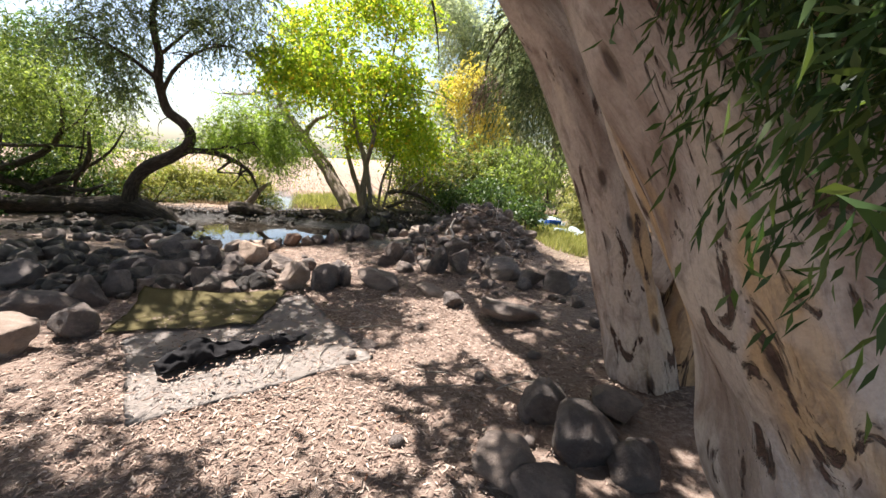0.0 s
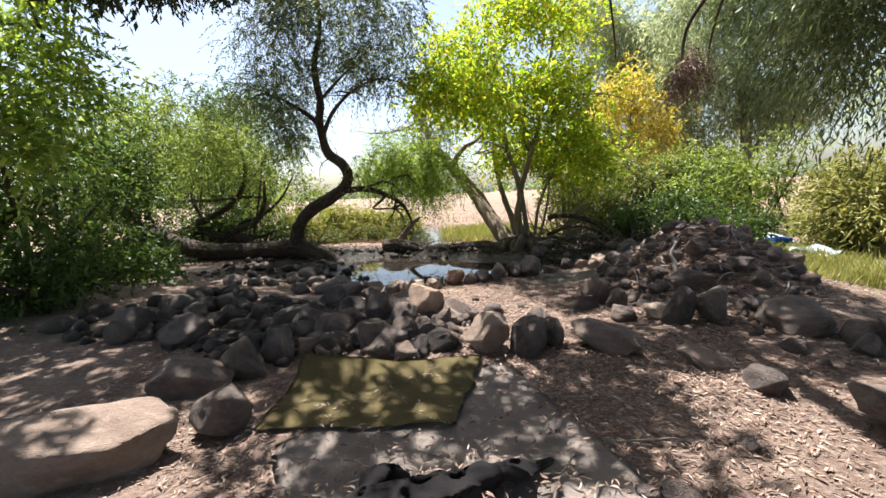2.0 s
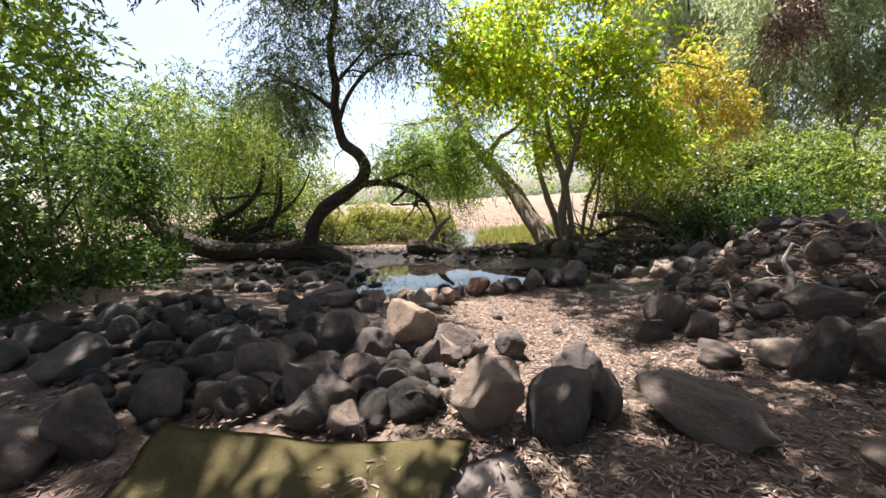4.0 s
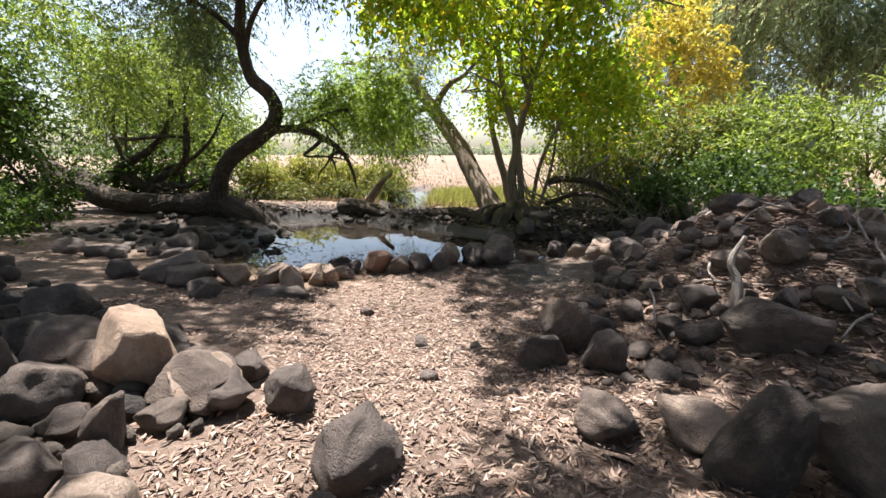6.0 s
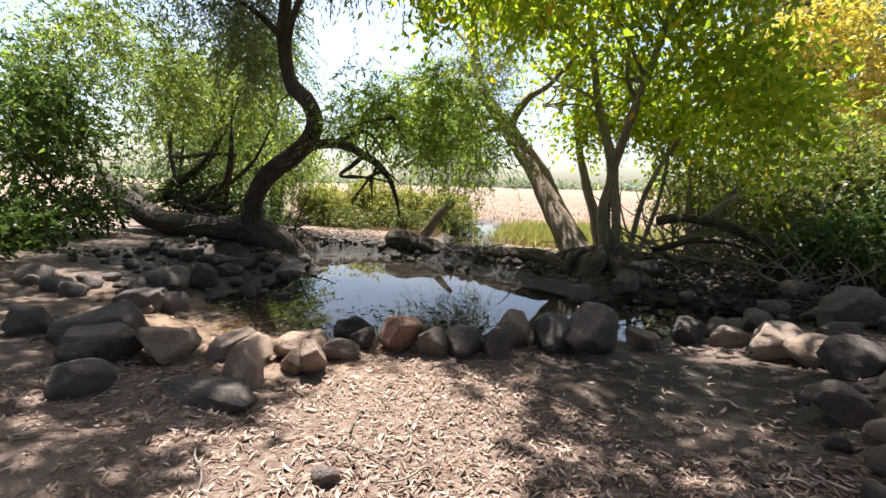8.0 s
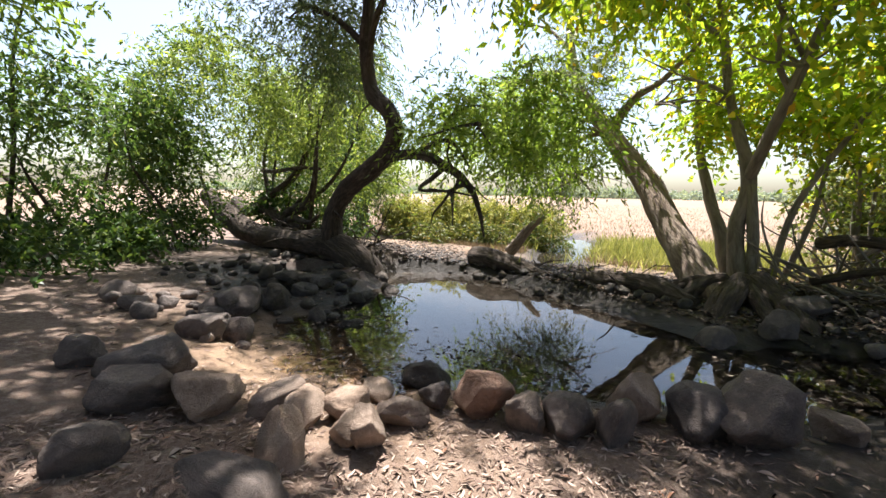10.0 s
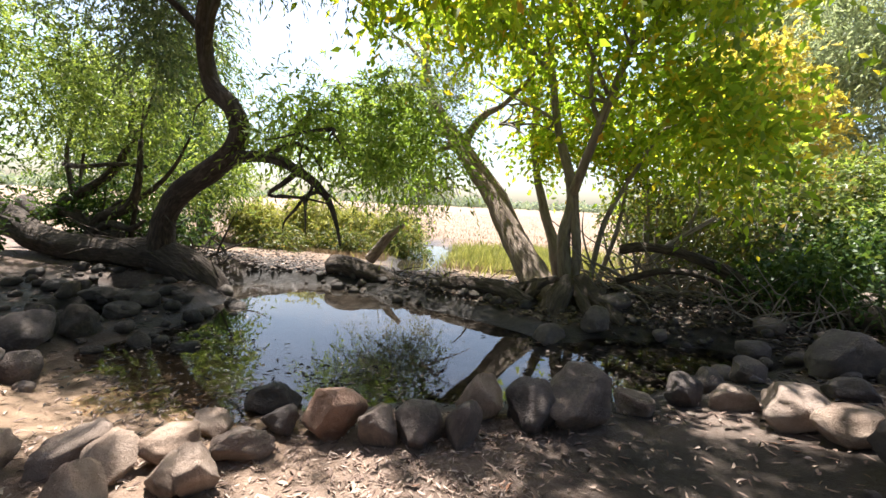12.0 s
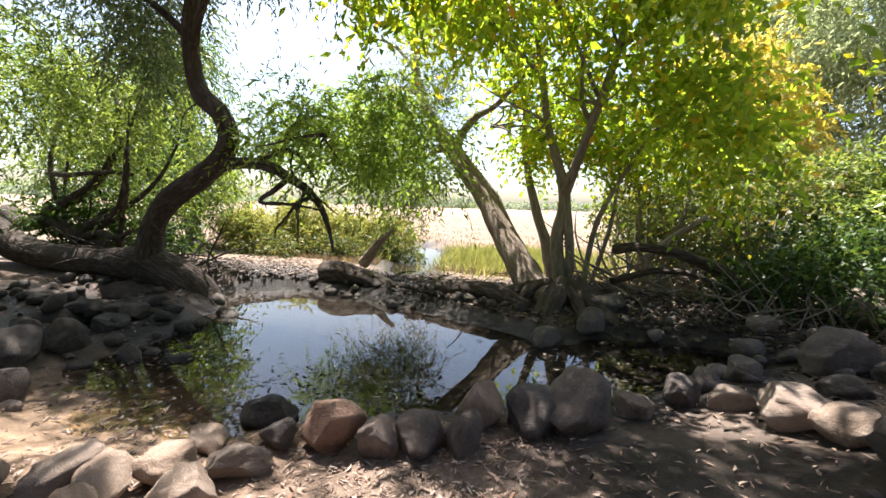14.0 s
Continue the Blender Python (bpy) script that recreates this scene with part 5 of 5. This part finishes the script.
tall_tree("yellow_tree", 1.0, 21, 5.6, [(0.2, 20.5, 5.0, 0.7, 0.7, 0.7), (1.1, 20.5, 4.3, 0.8, 0.8, 0.6), (1.9, 20.7, 3.6, 0.7, 0.8, 0.7), (1.3, 20.6, 2.6, 0.8, 0.8, 0.5), (0.9, 21, 5.6, 0.6, 0.8, 0.5)], L_YELLOW, "tree with bright yellow autumn leaves", M_GREY_BARK, 15, 0.14, 0.08, 0.7, 0.6, 0.12)
tall_tree("gum_tree", 5.5, 23, 11, [(5, 22.5, 5.5, 2.3, 1.8, 1.6), (7.2, 23, 4.5, 2, 1.8, 1.8), (4.4, 23, 8.4, 2.2, 2, 1.5), (7.5, 24, 8, 2.4, 2, 1.8), (3.2, 23.5, 3.6, 1.3, 1.3, 1.3), (3.0, 24.5, 6.2, 2.0, 1.6, 1.8), (5.0, 24, 10.5, 2.6, 2, 1.4)], L_GUM, "tall grey-green gum tree behind the shrubs", M_GREY_BARK, 26, 0.2, 0.04)
tall_tree("gum_tree", 10, 19, 10, [(9, 18, 4, 2, 2, 1.8), (10.5, 19, 7, 2.5, 2, 2), (12, 18, 4, 2, 2, 2)], L_GUM, "tall grey-green gum tree behind the shrubs", M_GREY_BARK, 22, 0.2, 0.04)
tall_tree("gum_tree", 0.5, 27, 10, [(-0.4, 26, 5, 1.8, 1.5, 2), (0.8, 27, 8, 2, 2, 2), (1.8, 27, 3.4, 1.8, 1.4, 1.6), (2.6, 27, 8.8, 2.2, 1.8, 1.8), (-0.6, 27, 10.5, 2, 1.8, 1.5)], L_GUM, "tall grey-green gum tree behind the shrubs", M_GREY_BARK, 22, 0.2, 0.04)
tall_tree("willow_tree", -16, 17, 6, [(-16, 16, 3, 2.2, 2, 1.8), (-14, 15.5, 2.0, 1.5, 1.3, 1.2), (-18.5, 15, 3.5, 2.3, 2, 2), (-15.5, 16.5, 5, 1.6, 1.5, 1)], L_WILLOW, "green willow at the edge of the field", M_BARK, 22, 0.16, 0.04)
tall_tree("gum_tree", -4, -9, 10, [(-4, -8, 5, 3, 2, 2.5), (-5, -9, 8, 3, 2, 2)], L_GREY, "tall gum tree on the dry bank", M_GREY_BARK, 12, 0.3, 0.07)
tall_tree("gum_tree", 7, -5, 10, [(7, -4, 5, 2.5, 2, 2.5), (8, -5, 8, 3, 2, 2), (9, 3, 4, 2, 2, 2)], L_GREY, "tall gum tree on the dry bank", M_GREY_BARK, 12, 0.3, 0.07)


# ---- the old gum tree over the path ----
# ground spots (x, y, rx, ry) kept sunny by gaps in the added crown
LIT = [(-0.5, 2.1, 0.75, 0.45), (-1.9, 2.3, 0.8, 0.4), (0.43, 4.35, 0.7, 0.3), (-1.9, 6.85, 0.7, 0.6), (-2.75, 7.35, 0.45, 0.3), (-1.5, 5.6, 0.6, 0.4), (-3.2, 8.5, 0.9, 0.4),
       (-4.7, 8.3, 1.2, 0.5), (-0.5, 10.6, 0.4, 0.4), (-1.6, 5.05, 0.55, 0.4), (-2.1, 5.5, 0.6, 0.4), (-1.1, 2.9, 0.5, 0.25), (-2.2, 4.15, 0.6, 0.2), (-0.5, 6.3, 0.4, 0.2), (-3.15, 2.8, 0.2, 0.15), (-2.5, 7.9, 0.6, 0.65), (-0.35, 9.95, 0.35, 0.15), (-7.4, 8.1, 0.9, 0.2), (0.6, 9.3, 0.5, 0.2), (0.5, 3.3, 0.4, 0.3)]


def old_gum():
    t = thing("old_gum_tree", (0, 0, 0), "massive old gum tree with peeling cream bark beside the path", "tree")
    part("trunk", tube([(2.28, 1.45, -0.4), (2.18, 1.42, 0.0), (1.92, 1.42, 0.7), (1.57, 1.45, 1.4), (1.22, 1.5, 2.0), (0.9, 1.6, 2.6), (0.4, 1.8, 3.6), (-0.3, 2.2, 5.0), (-1.0, 3.0, 6.6)],
                       [0.66, 0.56, 0.50, 0.47, 0.43, 0.38, 0.32, 0.22, 0.1], 56, 16, 0.09, 1.6, 21, 0.16), M_GUM, t)
    part("trunk", tube([(1.88, 2.95, -0.4), (1.82, 2.95, 0.0), (1.57, 2.93, 0.85), (1.30, 2.92, 1.6), (1.0, 2.95, 2.25), (0.64, 3.0, 2.8), (0.0, 3.4, 3.8), (-0.6, 4.2, 5.2), (-1.0, 5.2, 6.8)],
                       [0.36, 0.265, 0.22, 0.20, 0.185, 0.165, 0.14, 0.11, 0.06], 32, 12, 0.07, 1.8, 22, 0.12), M_GUM, t)
    part("limb", tube([(1.66, 3.0, 0.8), (1.92, 3.05, 1.35), (2.2, 3.15, 2.0), (2.7, 3.4, 3.0), (3.2, 3.8, 4.5)], [0.26, 0.22, 0.19, 0.15, 0.08], 20, 8, 0.07, 2, 23), M_GUM, t)
    part("limb", tube([(2.05, 3.15, -0.3), (2.2, 3.2, 0.4), (2.45, 3.25, 1.2), (3.0, 3.4, 2.5), (3.6, 3.6, 4.2)], [0.36, 0.3, 0.24, 0.2, 0.1], 20, 8, 0.07, 2, 24), M_GUM, t)
    part("limb", tube([(1.10, 3.0, 2.2), (0.9, 3.6, 2.95), (0.9, 4.8, 3.9), (1.3, 6.6, 4.9), (1.9, 8.8, 5.4)], [0.15, 0.14, 0.12, 0.09, 0.04], 14, 8, 0.08, 2, 25), M_GUM, t)
    part("limb", tube([(-0.3, 4.0, 4.6), (-1.2, 5.5, 5.8), (-1.8, 7.5, 6.6)], [0.12, 0.1, 0.04], 12, 8, 0.08, 2, 26), M_GUM, t)
    # foliage that hangs into view beyond the mound, and beside the near trunk
    foliage(t, [(1.25, 6.0, 2.75, 0.4, 0.5, 0.45), (1.6, 6.2, 2.6, 0.6, 0.6, 0.6), (1.3, 5.4, 3.3, 0.6, 0.6, 0.5), (2.3, 6.6, 2.8, 0.7, 0.7, 0.7), (1.9, 5.6, 2.4, 0.5, 0.5, 0.5)], L_GREY, 15, 0.16, 12, 0.6, 1.1, 0.09, 0.014, 0.3, "foliage")
    part("limb", tube([(0.9, 4.2, 3.5), (1.1, 5.0, 3.7), (1.4, 5.8, 3.5), (1.9, 6.4, 3.1)], [0.06, 0.05, 0.035, 0.012], 9, 6, 0.1, 2, 28), M_GUM, t)
    foliage(t, [(1.05, 0.95, 2.35, 0.35, 0.2, 0.10), (1.5, 0.9, 2.2, 0.35, 0.22, 0.16), (1.9, 0.8, 2.0, 0.25, 0.25, 0.2)], L_WILLOW, 330, 0.10, 9, 0.22, 0.9, 0.065, 0.010, 0.35, "foliage")
    twigs(t, [([(1.9, 8.8, 5.4), (1.5, 9.8, 4.9), (1.0, 10.5, 4.3), (0.9, 10.7, 3.7), (1.0, 10.7, 3.3), (0.85, 10.7, 3.05)], 0.05, 0.008),
              ([(1.5, 9.8, 4.9), (1.4, 10.6, 4.2), (1.35, 10.8, 3.6), (1.5, 10.9, 3.2)], 0.03, 0.006),
              ([(-1.0, 9.0, 6.3), (-0.5, 10.2, 5.4), (-0.3, 10.8, 4.5), (-0.25, 10.9, 3.9)], 0.04, 0.008)], M_BARK, "limb")
    foliage(t, [(1.15, 0.50, 1.95, 0.22, 0.18, 0.35), (1.0, 0.75, 2.2, 0.3, 0.2, 0.12)], L_DARK, 400, 0.10, 9, 0.22, 0.9, 0.065, 0.010, 0.35, "foliage")
    foliage(t, [(0.85, 10.4, 3.2, 0.14, 0.14, 0.22), (1.0, 10.5, 3.5, 0.16, 0.14, 0.2)], M_LITTER, 150, 0.08, 9, 0.3, 1.0, 0.08, 0.014, 0.3, "dry_tuft", "dry brown hanging leaves")
    # an out-of-view crown added overhead, in clumps, to shade the ground
    c = np.stack((rng.uniform(-17, 6.5, 6000), rng.uniform(-2.5, 15.5, 6000), np.zeros(6000)), 1)
    c[:, 2] = np.maximum(4.6, 2.4 + 0.42 * (c[:, 1] + 0.2)) + rng.uniform(0, 2.0, len(c))
    S = np.array(SUN_DIR)
    g = c - S * (c[:, 2] / S[2])[:, None]
    open_sky = np.zeros(len(c), bool)
    for x, y, rx, ry in LIT:
        open_sky |= ((g[:, 0] - x) / (rx + 0.22)) ** 2 + ((g[:, 1] - y) / (ry + 0.22)) ** 2 < 1
    reach = 9.9 + 0.9 * ((g[:, 0] < -5.6) & (g[:, 0] > -8.6)) + 1.0 * (g[:, 0] > 0)
    c = c[~open_sky & (g[:, 1] < reach) & ((g[:, 0] < 2.0) | (g[:, 1] < 6.5)) & ((g[:, 0] > -7.6) | ((g[:, 1] > 5.2) & (g[:, 0] > -9.4)))]
    s = (c[:, None] + rng.normal(0, 0.17, (len(c), 9, 3))).reshape(-1, 3)
    w = rng.normal(0, 0.8, s.shape)
    p, d = strands(s, w, 9, 0.30, 0.6, 0.4)
    part("crown", leaf_mesh("crown", p, d, 0.17, 0.065), L_SHADE_CROWN, t)
    return t


old_gum()


# ---- grass, reeds, distance ----
def blades(name, n, sample, tall, width, material, label, category):
    x, y = sample(n)
    m = len(x)
    p = np.stack((x, y, height(x, y) - 0.02), 1)
    w = np.stack((rng.normal(0, 0.35, m), rng.normal(0, 0.35, m), np.ones(m)), 1)
    return tagged(part(name, leaf_mesh(name, p, w, tall, width, 0.6), material), label, category, kind="stuff")


def field(n):
    y = 15.5 + 60 * rng.random(n) ** 2.2
    x = -7 + rng.normal(0, 1, n) * (y - 5) * 0.75
    k = pond_depth(x, y) < -0.2
    return x[k], y[k]


def pool_edge(n):
    x, y = rng.normal(-4.6, 1.3, n), rng.normal(18.3, 1.4, n)
    k = pond_depth(x, y) < -0.05
    return x[k], y[k]


def right_grass(n):
    return rng.normal(3.2, 0.7, n), rng.uniform(8.5, 13, n)


blades("dry_grass", 42000, field, 0.17, 0.022, L_GRASS, "dry straw-coloured grass of the open field", "grass")
blades("green_grass", 7000, pool_edge, 0.35, 0.025, L_REED, "yellow-green grass beside the far pool", "grass")
blades("green_grass", 5000, right_grass, 0.22, 0.02, L_REED, "low yellow-green grass beyond the mound", "grass")


def far_trees():
    n = 260
    a = rng.uniform(-1.3, 0.9, n)
    d = rng.uniform(230, 320, n)
    blobs = [(math.sin(t) * r - 5, math.cos(t) * r, h * 0.5 + 1.6, h * 1.6, 3.0, h * 0.6) for t, r, h in zip(a, d, rng.uniform(1.5, 4.2, n))]
    s, w = clumps(blobs, 0.9, 1.0)
    p, dd = strands(s, w, 4, 1.5, 0.3, 0.8)
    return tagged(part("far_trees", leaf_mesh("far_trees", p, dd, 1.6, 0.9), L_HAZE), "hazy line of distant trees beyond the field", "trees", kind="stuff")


far_trees()


# ---- things left lying beyond the mound ----
def crate(x, y):
    t = thing("crate", (x, y, hz(x, y)), "small bright blue plastic crate lying in the grass", "crate")
    for name, size, at in (("side", (0.42, 0.03, 0.24), (0, -0.14, 0.12)), ("side", (0.42, 0.03, 0.24), (0, 0.14, 0.12)), ("end", (0.03, 0.25, 0.24), (-0.195, 0, 0.12)),
                           ("end", (0.03, 0.25, 0.24), (0.195, 0, 0.12)), ("bottom", (0.36, 0.25, 0.03), (0, 0, 0.03))):
        bm = bmesh.new()
        bmesh.ops.create_cube(bm, size=1.0)
        bmesh.ops.scale(bm, vec=size, verts=bm.verts)
        bmesh.ops.bevel(bm, geom=bm.edges[:], offset=0.006, segments=2, affect="EDGES")
        bmesh.ops.translate(bm, vec=at, verts=bm.verts)
        part(name, bm, M_BLUE, t)
    t.rotation_euler = (0, 0, radians(20))
    return t


def pale_sheet(name, corners, material, label, seed):
    return tagged(part(name, sheet_mesh(name, corners, 16, lambda u, v: 0.10 + 0.10 * math.sin(u * 7) * math.cos(v * 5), 0.10, seed, 0.01), material), label, "plastic sheet")


crate(3.45, 13.2)
pale_sheet("plastic_sheet", [(2.9, 13.5, 0), (3.9, 13.3, 0), (4.1, 14.6, 0), (3.0, 15.0, 0)], M_PLASTIC, "crumpled pale blue-white plastic sheet in the grass", 5)
pale_sheet("plastic_sheet", [(3.2, 12.0, 0), (4.0, 11.7, 0), (4.1, 12.6, 0), (3.4, 12.8, 0)], M_PLASTIC, "crumpled pale blue-white plastic sheet in the grass", 8)
